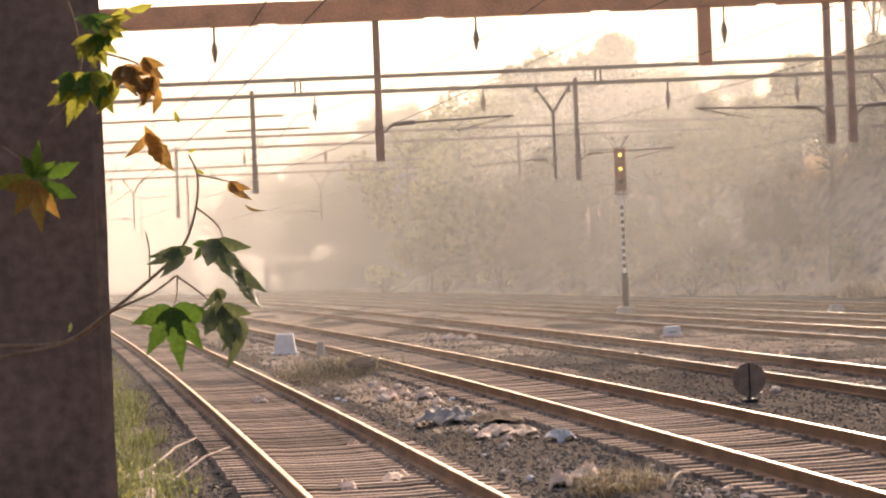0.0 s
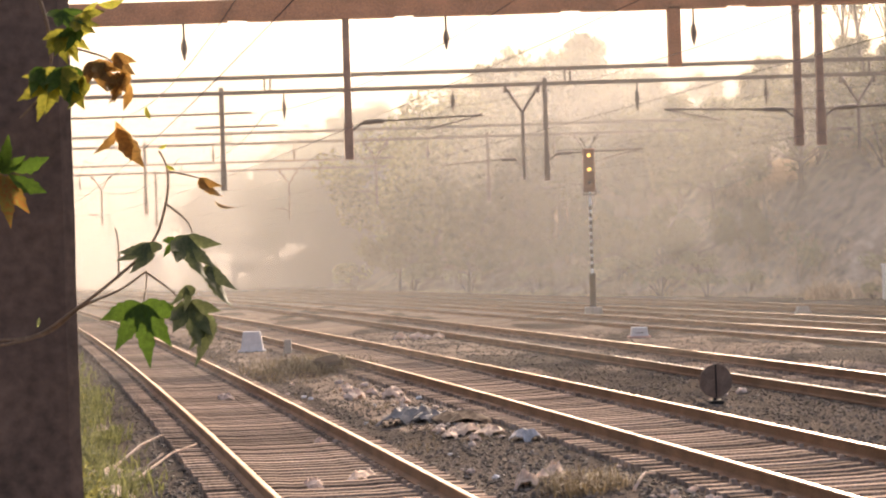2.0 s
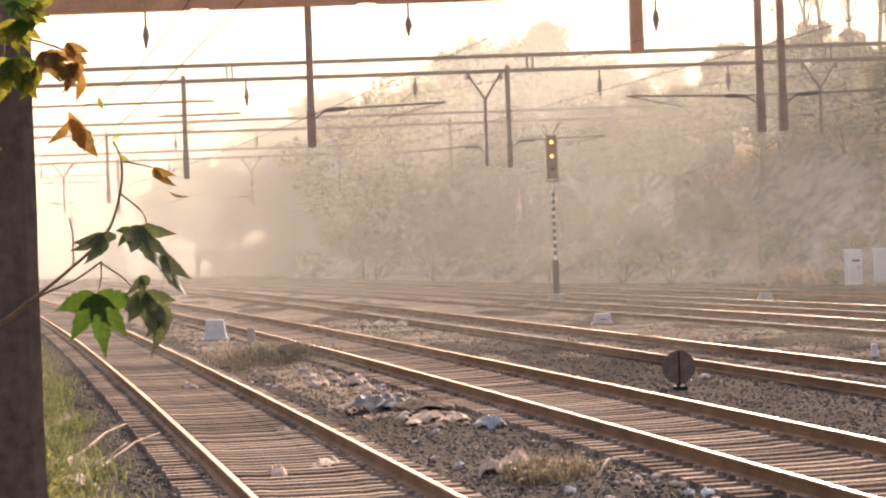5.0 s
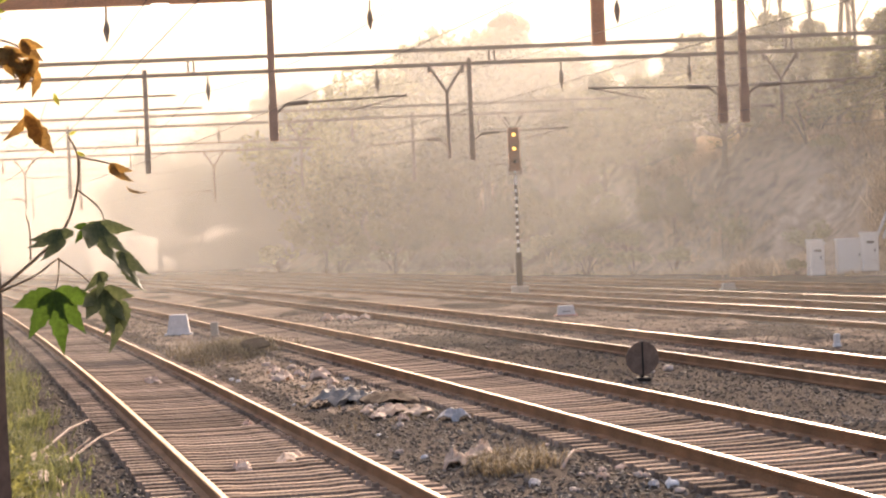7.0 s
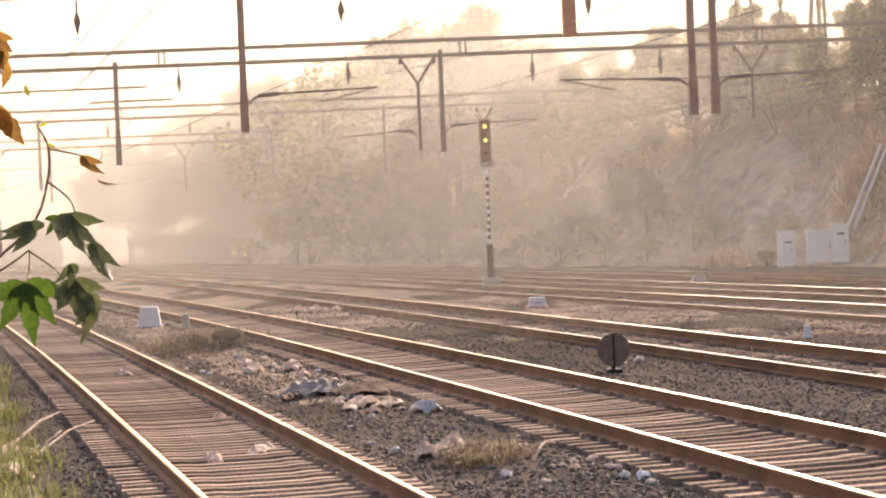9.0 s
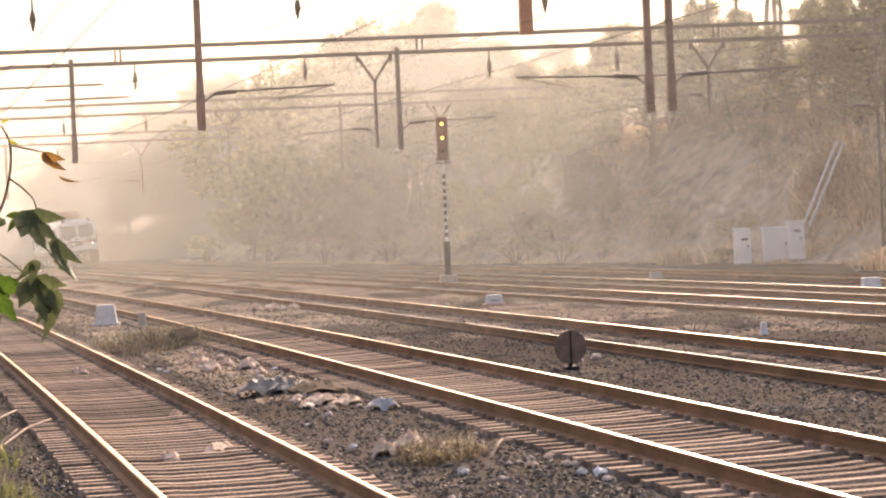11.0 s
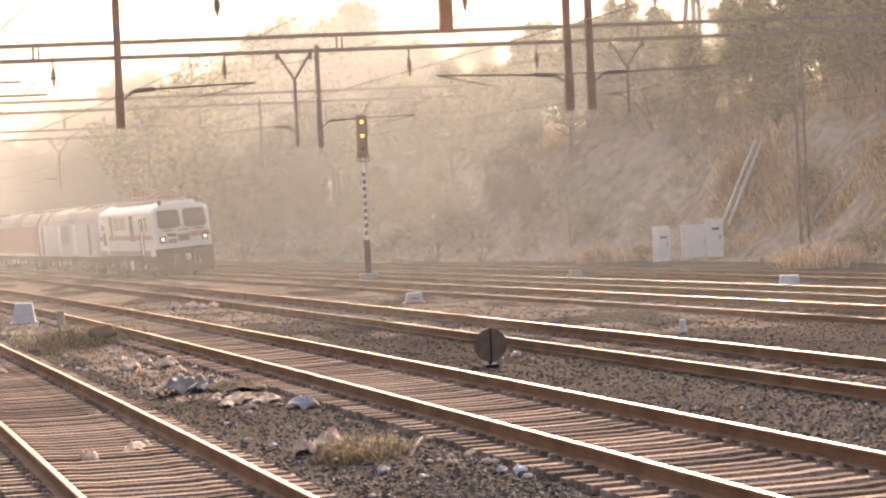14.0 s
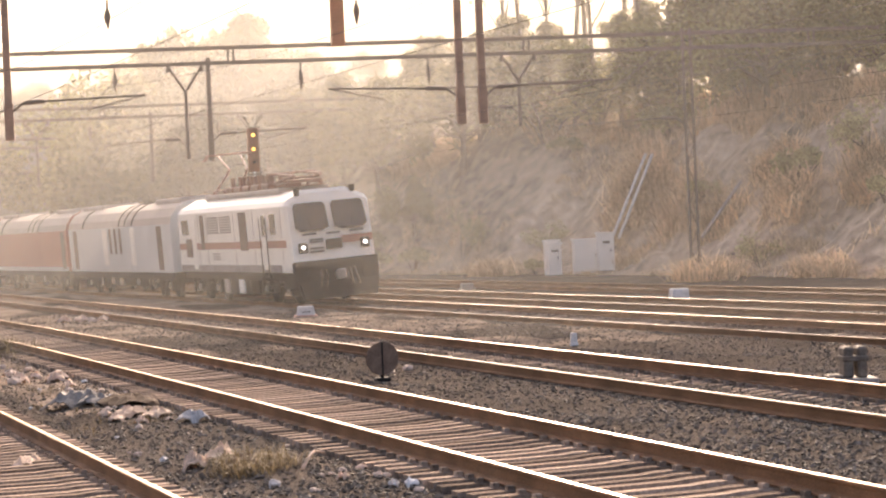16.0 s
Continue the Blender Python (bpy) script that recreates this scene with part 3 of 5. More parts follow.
    for y, m_ in ((-0.9, LOCO_WHITE), (1.2, CONCRETE)):
        for s in (-1, 1):
            bm = bm_()
            box(bm, s * 1.42 - 0.05, s * 1.42 + 0.05, y - 0.35, y + 0.35, 0.35, 0.9, 0.03)
            part("equipment_box", bm, m_, th, "pale underframe equipment box")
    bogie(th, -4.9, 2, 2.8)
    bogie(th, 4.9, 2, 2.8)
    # roof gear
    bm = bm_()
    box(bm, -0.95, 0.95, -5.3, 5.3, 3.9, 4.1, 0.05)
    part("roof_hatch", bm, ROOFGREY, th)
    for y in (-2.4, -1.0, 0.3, 1.5, 2.6):
        bm = bm_()
        box(bm, -0.65, 0.65, y - 0.5, y + 0.5, 4.08, 4.32, 0.05)
        for x in (-0.45, 0.0, 0.45):
            rod(bm, (x, y, 4.3), (x, y, 4.66), 0.10, 0.08)
        part("roof_equipment", bm, COPPER, th, "rust-red roof equipment with insulators")
    for y0, up in ((-4.6, False), (4.2, True)):
        bm = bm_()
        box(bm, -0.7, 0.7, y0 - 0.95, y0 + 0.95, 4.09, 4.13)
        pan = part("pantograph", bm, COPPER, th, "raised pantograph" if up else "folded pantograph")
        zt = 5.64 if up else 4.62
        yt = y0 + (0.4 if up else 0.7)
        bars = []
        for s in (-1, 1):
            bars.append(("base_rail", (s * 0.6, y0 - 0.9, 4.22), (s * 0.6, y0 + 0.9, 4.22), 0.035))
            for yy in (-0.8, 0.8):
                bars.append(("insulator", (s * 0.6, y0 + yy, 4.1), (s * 0.6, y0 + yy, 4.24), 0.07))
            if up:
                bars.append(("lower_arm", (s * 0.5, y0 + 0.8, 4.25), (s * 0.35, y0 - 0.9, 5.0), 0.035))
                bars.append(("upper_arm", (s * 0.35, y0 - 0.9, 5.0), (s * 0.45, y0 + 0.4, 5.62), 0.03))
            else:
                bars.append(("lower_arm", (s * 0.6, y0 + 1.0, 4.28), (s * 0.5, y0 - 1.2, 4.46), 0.055))
                bars.append(("upper_arm", (s * 0.5, y0 - 1.2, 4.48), (s * 0.6, y0 + 1.0, 4.60), 0.05))
                bars.append(("cross_bar", (-0.6, y0 + s * 0.9, 4.3), (0.6, y0 + s * 0.9, 4.3), 0.05))
                bars.append(("cross_bar", (-0.55, y0 + s * 0.4, 4.42), (0.55, y0 + s * 0.4, 4.42), 0.04))
            bars.append(("collector_bar", (-0.85, yt + s * 0.15, zt), (0.85, yt + s * 0.15, zt), 0.03))
            for e in (-1, 1):
                bars.append(("collector_horn", (e * 0.85, yt + s * 0.15, zt), (e * 1.0, yt + s * 0.15, zt - 0.2), 0.025))
        for nm, a, b, r in bars:
            bm = bm_()
            rod(bm, a, b, r)
            part(nm, bm, COPPER, pan)
    for x in (-0.62, -0.42, 0.42, 0.62):
        bm = bm_()
        tube(bm, [(x, -L - 0.13, 1.15), (x, -L - 0.3, 0.95), (x * 1.1, -L - 0.32, 0.7), (x * 1.15, -L - 0.3, 0.55)], [0.035, 0.035, 0.03, 0.04])
        part("brake_hose", bm, STEEL, th)
    return th


def coach(colour, name, label, doors):
    th = thing(name, label, "railway coach", "coaches of the train")
    L, W = 10.35, 1.6
    bm = bm_()
    prof = [(-W, 1.1), (-W, 3.1), (-W + 0.08, 3.4), (-W + 0.35, 3.75), (-0.8, 3.98), (0.0, 4.05), (0.8, 3.98), (W - 0.35, 3.75), (W - 0.08, 3.4), (W, 3.1), (W, 1.1)]
    hull(bm, [(x, -L, z) for x, z in prof], [(x, L, z) for x, z in prof])
    for f_ in bm.faces:
        if f_.calc_center_median().z > 3.2 and len(f_.verts) == 4:
            f_.material_index = 1
    body = part("body", bm, [colour, ROOFGREY], th)
    for y in (-7.5, 7.5):
        bm = bm_()
        box(bm, -0.9, 0.9, y - 2.2, y + 2.2, 3.9, 4.15, 0.06)
        part("roof_unit", bm, ROOFGREY, th)
    bm = bm_()
    box(bm, -W + 0.02, W - 0.02, -L + 0.02, L - 0.02, 0.82, 1.1)
    box(bm, -1.2, 1.2, -5.5, -1.5, 0.45, 0.95, 0.03)
    box(bm, -1.2, 1.2, 0.5, 3.6, 0.4, 0.95, 0.03)
    box(bm, -1.0, 1.0, 4.4, 5.6, 0.5, 0.95, 0.03)
    part("underframe", bm, BLACK, th)
    for s in (-1, 1):
        for y, w, z0, z1, nm, m_ in doors:
            bm = bm_()
            box(bm, s * (W + 0.008) - 0.012, s * (W + 0.008) + 0.012, y - w, y + w, z0, z1, 0.008)
            part(nm, bm, m_, body)
    for y in (-L - 0.12, L + 0.12):
        bm = bm_()
        box(bm, -0.75, 0.75, y - 0.14, y + 0.14, 1.0, 3.5, 0.05)
        part("gangway", bm, BLACK, th)
    for y in (-3.4, -2.0, -0.8, 6.9):
        bm = bm_()
        k_ = 1.012
        hull(bm, [(x * k_, y - 0.09, z * 1.006) for x, z in prof[1:-1]], [(x * k_, y + 0.09, z * 1.006) for x, z in prof[1:-1]])
        part("roof_band", bm, BLACK, body)
    for y in (-4.6, -2.2, 1.2, 2.9, 5.0):
        for s in (-1, 1):
            bm = bm_()
            box(bm, s * 1.23 - 0.04, s * 1.23 + 0.04, y - 0.28, y + 0.28, 0.48, 0.88, 0.03)
            part("equipment_box", bm, ROOFGREY, th, "pale underframe equipment box")
    bogie(th, -6.6, 2, 2.6)
    bogie(th, 6.6, 2, 2.6)
    return th


LOCO = locomotive()
POWER_DOORS = [(-8.3, 0.42, 1.2, 3.05, "door", DARKDOOR), (8.9, 0.42, 1.2, 3.05, "door", DARKDOOR), (-3.3, 0.45, 1.4, 3.05, "roller_door", LOCO_WHITE), (2.2, 0.5, 1.4, 3.05, "roller_door", LOCO_WHITE),
               (-0.9, 0.2, 1.9, 3.05, "vent", DARKDOOR), (0.1, 0.2, 1.9, 3.05, "vent", DARKDOOR), (1.1, 0.2, 1.9, 3.05, "vent", DARKDOOR)]
RED_DOORS = [(-9.4, 0.42, 1.2, 3.05, "door", DARKDOOR), (9.4, 0.42, 1.2, 3.05, "door", DARKDOOR)]
COACHES = [coach(COACH_GREY, "power_car", "grey power car with pale doors and dark vents", POWER_DOORS),
           coach(COACH_RED, "passenger_coach", "red passenger coach with a grey lower band and roof", RED_DOORS)]
for s in (-1, 1):
    bm = bm_()
    box(bm, s * 1.607 - 0.006, s * 1.607 + 0.006, -10.3, 10.3, 1.1, 1.3)
    part("lower_band", bm, COACH_GREY, COACHES[1].children[0], "grey lower band")
for k in range(4):
    COACHES.append(copy_thing(COACHES[1], Matrix()))


def motions():
    """The train runs towards the viewer on the fourth track at an even 22 m/s."""
    def run(y_front, back):
        # point a given way behind the front, measured along the track
        y, left = y_front, back
        while left > 1e-6:
            d = min(left, 1.0)
            s = x4(y + 0.5) - x4(y - 0.5)
            y += d / math.hypot(1, s)
            left -= d
        return y
    ts = [0.5 * i for i in range(33)]
    for ob, mid, half in [(LOCO, 8.7, 4.9)] + [(c, 17.3 + 10.7 + 21.4 * i, 6.6) for i, c in enumerate(COACHES)]:
        rows = []
        for t in ts:
            yf = FRONT_Y + SPEED * (16.0 - t)
            ya, yb = run(yf, mid - half), run(yf, mid + half)
            xa, xb = x4(ya), x4(yb)
            turn = math.degrees(math.atan2(-(xb - xa), yb - ya))
            rows.append((t, pose((xa + xb) / 2, (ya + yb) / 2, TRACKS[3][1], 0, 0, turn) @ pose(0, 0, 0, 0, -math.degrees(math.atan2(TRACKS[3][2], GAUGE)), 0)))
        walk(ob, rows)
    # the creeper sways a little in the wind
    walk(CREEPER, [(t, pose(dx, 5.5, 0, 0, dx * 40, 0)) for t, dx in ((0, 0), (0.5, -0.003), (1.5, -0.001), (2.5, 0.003), (3.5, -0.002), (4.0, 0.0), (6.5, -0.016), (7.0, -0.010), (7.5, 0.001), (8.0, -0.010),
                                                                    (10.5, -0.008), (11.5, -0.002), (13.0, -0.006), (16.0, 0.0))])


FRONT_Y, SPEED = 81.9, 21.9


# ---- the shaded pillar beside the viewer ----
def pillar():
    bm = bm_()
    box(bm, -0.92, 0.0, 0.0, 0.8, -0.6, 4.6, 0.03)
    bmesh.ops.subdivide_edges(bm, edges=[e for e in bm.edges if abs(e.verts[0].co.z - e.verts[1].co.z) > 2], cuts=40, use_grid_fill=True)
    for v in bm.verts:
        n = noise.noise(v.co * 3.0) * 0.008
        v.co.x += n
        v.co.y += noise.noise(v.co * 4.1 + Vector((7, 0, 0))) * 0.008
    ob = part("pillar", bm, PILLAR, None, "dark weathered square pillar overgrown by a creeper")
    ob.matrix_basis = pose(-0.806, 5.8, 0, 0, 0, 11)
    tagged(ob, category="pillar")


pillar()


# ---- creeper ----
def leafmat(name, col, tint, trans=0.55):
    return mat(name, col, 0.6, spec=0.2, var=0.4, scale=14, fine=70, bump=0.15, dist=0.002, tint=tint, trans=trans)


LEAF_GREEN = leafmat("leaf_green", (0.065, 0.115, 0.015), (0.03, 0.06, 0.008), 0.45)
LEAF_DARK = leafmat("leaf_dark", (0.125, 0.135, 0.06), (0.06, 0.08, 0.03), 0.4)
LEAF_YELLOW = leafmat("leaf_yellow", (0.29, 0.25, 0.04), (0.11, 0.14, 0.018), 0.65)
LEAF_BROWN = leafmat("leaf_brown", (0.34, 0.19, 0.05), (0.16, 0.085, 0.025), 0.65)
LEAF_RED = leafmat("leaf_blotched", (0.15, 0.19, 0.04), (0.34, 0.08, 0.02))
STEM = mat("creeper_stem", (0.20, 0.125, 0.075), 0.8, var=0.4, scale=20, fine=90, bump=0.3, dist=0.002)


def leaf_mesh(lobes, narrow, droop, seed):
    """A palmate leaf: toothed lobes round the stalk, tip along -z, of unit length, cupped and drooping."""
    rng = random.Random(seed)
    spread = {5: (-92, -44, 0, 44, 92), 3: (-46, 0, 46), 1: (0,)}[lobes]
    lens = {5: (0.6, 0.86, 1.0, 0.84, 0.62), 3: (0.72, 1.0, 0.7), 1: (1.0,)}[lobes]
    bm = bm_()
    c = bm.verts.new((0, 0, 0))
    for a, ln in zip(spread, lens):
        a = radians(a * narrow + rng.uniform(-7, 7))
        ln *= rng.uniform(0.9, 1.1)
        d, w = Vector((math.sin(a), 0, -math.cos(a))), Vector((math.cos(a), 0, math.sin(a)))
        left, mid, right = [], [], []
        for t, h in ((0.14, 0.06), (0.30, 0.115), (0.36, 0.10), (0.47, 0.15), (0.53, 0.115), (0.64, 0.12), (0.69, 0.085), (0.82, 0.05), (1.0, 0.0)):
            h *= 1.15 if lobes == 1 else 1.0
            h += (0.06 if lobes > 1 else 0.0) * max(0.0, 1 - t / 0.45)
            p = d * (t * ln)
            bend = -droop * t * t * ln
            for lst, s in ((left, -1), (mid, 0), (right, 1)):
                q = p + w * (h * s)
                q.y = bend + abs(s) * h * 0.35 + rng.uniform(-0.006, 0.006)
                lst.append(bm.verts.new(q))
        for side in (left, right):
            bm.faces.new((c, mid[0], side[0]))
            for i in range(len(mid) - 2):
                bm.faces.new((mid[i], mid[i + 1], side[i + 1], side[i]))
            bm.faces.new((mid[-2], mid[-1], side[-2]))
    me = bpy.data.meshes.new("leaf")
    bmesh.ops.recalc_face_normals(bm, faces=bm.faces)
    bm.to_mesh(me)
    bm.free()
    me.shade_smooth()
    return me


CREEPER = thing("creeper", "climbing creeper with lobed green and browning leaves on a thin twig", "climbing plant", at=(0, 5.5, 0))
def stem(pts, r):
    bm = bm_()
    pts = [(x, 0.02 * math.sin(i * 1.7), z) for i, (x, z) in enumerate(pts)]
    fine = []
    for i in range(len(pts) - 1):
        p0, p1, p2, p3 = (Vector(pts[max(i - 1, 0)]), Vector(pts[i]), Vector(pts[i + 1]), Vector(pts[min(i + 2, len(pts) - 1)]))
        for k in range(5):
            t = k / 5
            fine.append(0.5 * ((2 * p1) + (p2 - p0) * t + (2 * p0 - 5 * p1 + 4 * p2 - p3) * t * t + (3 * p1 - p0 - 3 * p2 + p3) * t ** 3))
    fine.append(Vector(pts[-1]))
    tube(bm, fine, [0.8 * r * (1 - 0.5 * i / len(fine)) for i in range(len(fine))], 7)
    part("stem", bm, STEM, CREEPER, smooth=True)


stem([(-1.035, 2.045), (-0.88, 2.047), (-0.774, 2.108), (-0.694, 2.164), (-0.6, 2.25), (-0.564, 2.34), (-0.554, 2.417), (-0.572, 2.463)], 0.0058)
stem([(-1.037, 2.017), (-0.854, 2.051), (-0.761, 2.112), (-0.669, 2.15), (-0.613, 2.189)], 0.005)
stem([(-0.674, 2.176), (-0.675, 2.253), (-0.679, 2.292)], 0.003)
stem([(-0.564, 2.346), (-0.514, 2.299), (-0.503, 2.257)], 0.003)
stem([(-0.613, 2.189), (-0.559, 2.145), (-0.509, 2.091)], 0.003)
stem([(-0.842, 2.843), (-0.815, 2.713), (-0.832, 2.61), (-0.886, 2.547)], 0.006)
stem([(-0.815, 2.713), (-0.74, 2.70), (-0.66, 2.66), (-0.64, 2.57)], 0.004)
stem([(-0.554, 2.417), (-0.49, 2.401), (-0.459, 2.381)], 0.003)
stem([(-0.61, 2.19), (-0.615, 2.15), (-0.621, 2.115)], 0.0025)
stem([(-1.0, 2.50), (-0.95, 2.46), (-0.93, 2.426)], 0.004)
LEAF5, LEAF5B, LEAF3, LEAF3B, LEAF1 = leaf_mesh(5, 0.70, 0.3, 1), leaf_mesh(5, 0.55, 0.5, 2), leaf_mesh(3, 0.62, 0.45, 3), leaf_mesh(3, 0.34, 0.6, 4), leaf_mesh(1, 1.0, 0.5, 5)
_leaf_data = {}


def leaf(me, m, x, z, size, swing=0, tip=0, spin=0, dy=0.0, label=""):
    key = (me.name, m.name)
    if key not in _leaf_data:
        _leaf_data[key] = me.copy()
        _leaf_data[key].materials.append(m)
    ob = new("leaf", _leaf_data[key])
    ob.parent = CREEPER
    ob.matrix_basis = pose(x, -0.03 + dy, z) @ pose(0, 0, 0, 0, -swing, 0) @ pose(0, 0, 0, tip, 0, spin) @ Matrix.Scale(size, 4)
    tagged(ob, label)


leaf(LEAF5, LEAF_GREEN, -0.621, 2.118, 0.158, 2, -6, 6, label="large bright green lobed leaf")
leaf(LEAF5B, LEAF_DARK, -0.603, 2.256, 0.11, -4, -30, -15)
leaf(LEAF5B, LEAF_DARK, -0.512, 2.27, 0.135, -2, -25, 25)
leaf(LEAF3B, LEAF_DARK, -0.462, 2.205, 0.13, 2, -15, 35)
leaf(LEAF3, LEAF_DARK, -0.52, 2.155, 0.085, 20, -30, -20)
leaf(LEAF5B, LEAF_DARK, -0.51, 2.12, 0.13, 0, -20, 15)
leaf(LEAF3B, LEAF_DARK, -0.478, 2.09, 0.13, 12, -10, -20)
leaf(LEAF3, LEAF_GREEN, -0.535, 2.262, 0.06, -50, -20, 10)
leaf(LEAF3B, LEAF_BROWN, -0.478, 2.40, 0.085, 26, -15, 30, label="curled brown dead leaf")
leaf(LEAF1, LEAF_BROWN, -0.448, 2.345, 0.05, 40, -10, 60)
leaf(LEAF1, LEAF_BROWN, -0.668, 2.535, 0.145, 20, -12, 15)
leaf(LEAF1, LEAF_BROWN, -0.664, 2.52, 0.10, 34, -12, -15)
leaf(LEAF1, LEAF_BROWN, -0.662, 2.52, 0.085, -22, -12, -25)
leaf(LEAF1, LEAF_YELLOW, -0.598, 2.566, 0.038, 5, -10, 20)
leaf(LEAF3B, LEAF_BROWN, -0.645, 2.65, 0.10, 4, -14, -20)
leaf(LEAF5B, LEAF_BROWN, -0.69, 2.668, 0.085, -6, -20, 25)
leaf(LEAF5, LEAF_YELLOW, -0.795, 2.655, 0.125, -4, -15, -20, label="yellow-green lobed leaf")
leaf(LEAF5B, LEAF_YELLOW, -0.745, 2.775, 0.085, 22, -25, 20)
leaf(LEAF3, LEAF_YELLOW, -0.735, 2.785, 0.07, 68, -20, 10)
leaf(LEAF5, LEAF_GREEN, -0.782, 2.79, 0.085, 8, -25, 30)
leaf(LEAF3, LEAF_BROWN, -0.72, 2.672, 0.09, 20, -15, 30)
leaf(LEAF3B, LEAF_GREEN, -0.83, 2.662, 0.095, -28, -18, 20)
leaf(LEAF5, LEAF_RED, -0.92, 2.415, 0.13, -6, -12, 20, label="green leaf blotched with orange")
leaf(LEAF1, LEAF_GREEN, -0.915, 2.43, 0.12, 92, -12, 10)
leaf(LEAF3, LEAF_GREEN, -0.925, 2.42, 0.10, 165, -12, -10)
leaf(LEAF1, LEAF_YELLOW, -0.925, 2.43, 0.12, -75, -12, -10)
leaf(LEAF1, LEAF_GREEN, -0.915, 2.42, 0.12, 55, -12, 10)
leaf(LEAF5, LEAF_YELLOW, -0.775, 2.745, 0.10, 10, -15, 15)
leaf(LEAF3B, LEAF_BROWN, -0.665, 2.69, 0.095, 30, -12, 20)
leaf(LEAF1, LEAF_YELLOW, -0.77, 2.64, 0.10, 14, -12, 15)
leaf(LEAF1, LEAF_YELLOW, -0.70, 2.80, 0.075, 80, -12, 15)
leaf(LEAF1, LEAF_YELLOW, -0.572, 2.468, 0.026, 100, -12, 10)
leaf(LEAF1, LEAF_YELLOW, -0.556, 2.43, 0.03, 50, -12, 10)
leaf(LEAF3B, LEAF_BROWN, -0.658, 2.645, 0.09, -6, -12, 10)
leaf(LEAF1, LEAF_BROWN, -0.635, 2.625, 0.08, 4, -12, -15)
leaf(LEAF5B, LEAF_BROWN, -0.712, 2.672, 0.09, 10, -12, 20)
leaf(LEAF3B, LEAF_YELLOW, -0.738, 2.64, 0.10, -4, -12, -10)
leaf(LEAF5B, LEAF_GREEN, -0.783, 2.66, 0.105, 4, -14, 12)
leaf(LEAF3, LEAF_YELLOW, -0.822, 2.64, 0.12, -6, -12, -8)
leaf(LEAF5B, LEAF_YELLOW, -0.79, 2.735, 0.085, 6, -14, 16)
leaf(LEAF3, LEAF_GREEN, -0.75, 2.755, 0.08, -14, -14, -12)
leaf(LEAF1, LEAF_DARK, -0.86, 2.068, 0.03, 150, -12, 10)


# ---- trees on the cutting ----
def leaf_cloud(rng, clumps, per, size):
    V, F = [], []
    for (c, r) in clumps:
        for _ in range(per):
            d = Vector((rng.gauss(0, 1), rng.gauss(0, 1), rng.gauss(0, 1))).normalized()
            p = Vector(c) + d * r * (rng.random() ** 0.45)
            a = Vector((rng.gauss(0, 1), rng.gauss(0, 1), rng.gauss(0, 1))).normalized()
            b = a.orthogonal().normalized()
            s = size * rng.uniform(0.6, 1.4)
            k = len(V)
            V += [tuple(p - a * s), tuple(p + b * s * 0.55), tuple(p + a * s), tuple(p - b * s * 0.55)]
            F.append((k, k + 1, k + 2, k + 3))
    return V, F


def tree(kind, seed, at, height, turn=0, label=""):
    rng = random.Random(seed)
    th = thing("tree", label, "tree", "trees on the cutting", at, turn)
    bm = bm_()
    H = height
    lean = rng.uniform(-0.06, 0.06) * H
    trunk_top = 0.42 * H if kind != "tall" else 0.82 * H
    r0 = 0.018 * H + 0.03 if kind != "tall" else 0.008 * H + 0.03
    pts = [(0, 0, -0.4), (lean * 0.2, 0.03, trunk_top * 0.35), (lean * 0.7, -0.05, trunk_top * 0.7), (lean, 0.04, trunk_top)]
    tube(bm, pts, [r0 * 1.3, r0, r0 * 0.8, r0 * 0.5], 7)
    clumps = []
    nl = 12 if kind != "tall" else 8
    for i in range(nl):
        a = 2 * math.pi * i / nl + rng.uniform(-0.4, 0.4)
        z0 = trunk_top * rng.uniform(0.55, 1.0)
        out = H * (rng.uniform(0.2, 0.42) if kind == "round" else rng.uniform(0.10, 0.2))
        z1 = z0 + H * rng.uniform(0.08, 0.36)
        z1 = min(z1, H * 0.93)
        mid = (lean * 0.8 + math.cos(a) * out * 0.5, math.sin(a) * out * 0.5, z0 + (z1 - z0) * 0.45)
        tip = (lean + math.cos(a) * out, math.sin(a) * out, z1)
        tube(bm, [(lean * z0 / trunk_top, 0, z0), mid, tip], [r0 * 0.45, r0 * 0.3, r0 * 0.12], 5)
        for k in range(3 if kind == "round" else 2):
            clumps.append(((tip[0] + rng.uniform(-1, 1) * 0.09 * H, tip[1] + rng.uniform(-1, 1) * 0.09 * H, tip[2] + rng.uniform(-0.09, 0.07) * H), H * rng.uniform(0.09, 0.16)))
    clumps += [((lean + rng.uniform(-0.1, 0.1) * H, rng.uniform(-0.1, 0.1) * H, H * rng.uniform(0.7, 0.92)), H * rng.uniform(0.07, 0.12)) for _ in range(7)]
    part("trunk", bm, BARK, th)
    V, F = leaf_cloud(rng, clumps, 170 if kind == "round" else 55, 0.21 if kind == "round" else 0.17)
    me = bpy.data.meshes.new("crown")
    me.from_pydata(V, [], F)
    me.materials.append(FOLIAGE)
    ob = new("crown", me)
    ob.parent = th
    return th


def put_tree(src, x, y, scale_h, turn):
    o = copy_thing(src, pose(x, y, ground_z(x, y) - 0.1, 0, 0, turn))
    o.scale = (scale_h, scale_h, scale_h)
    return o


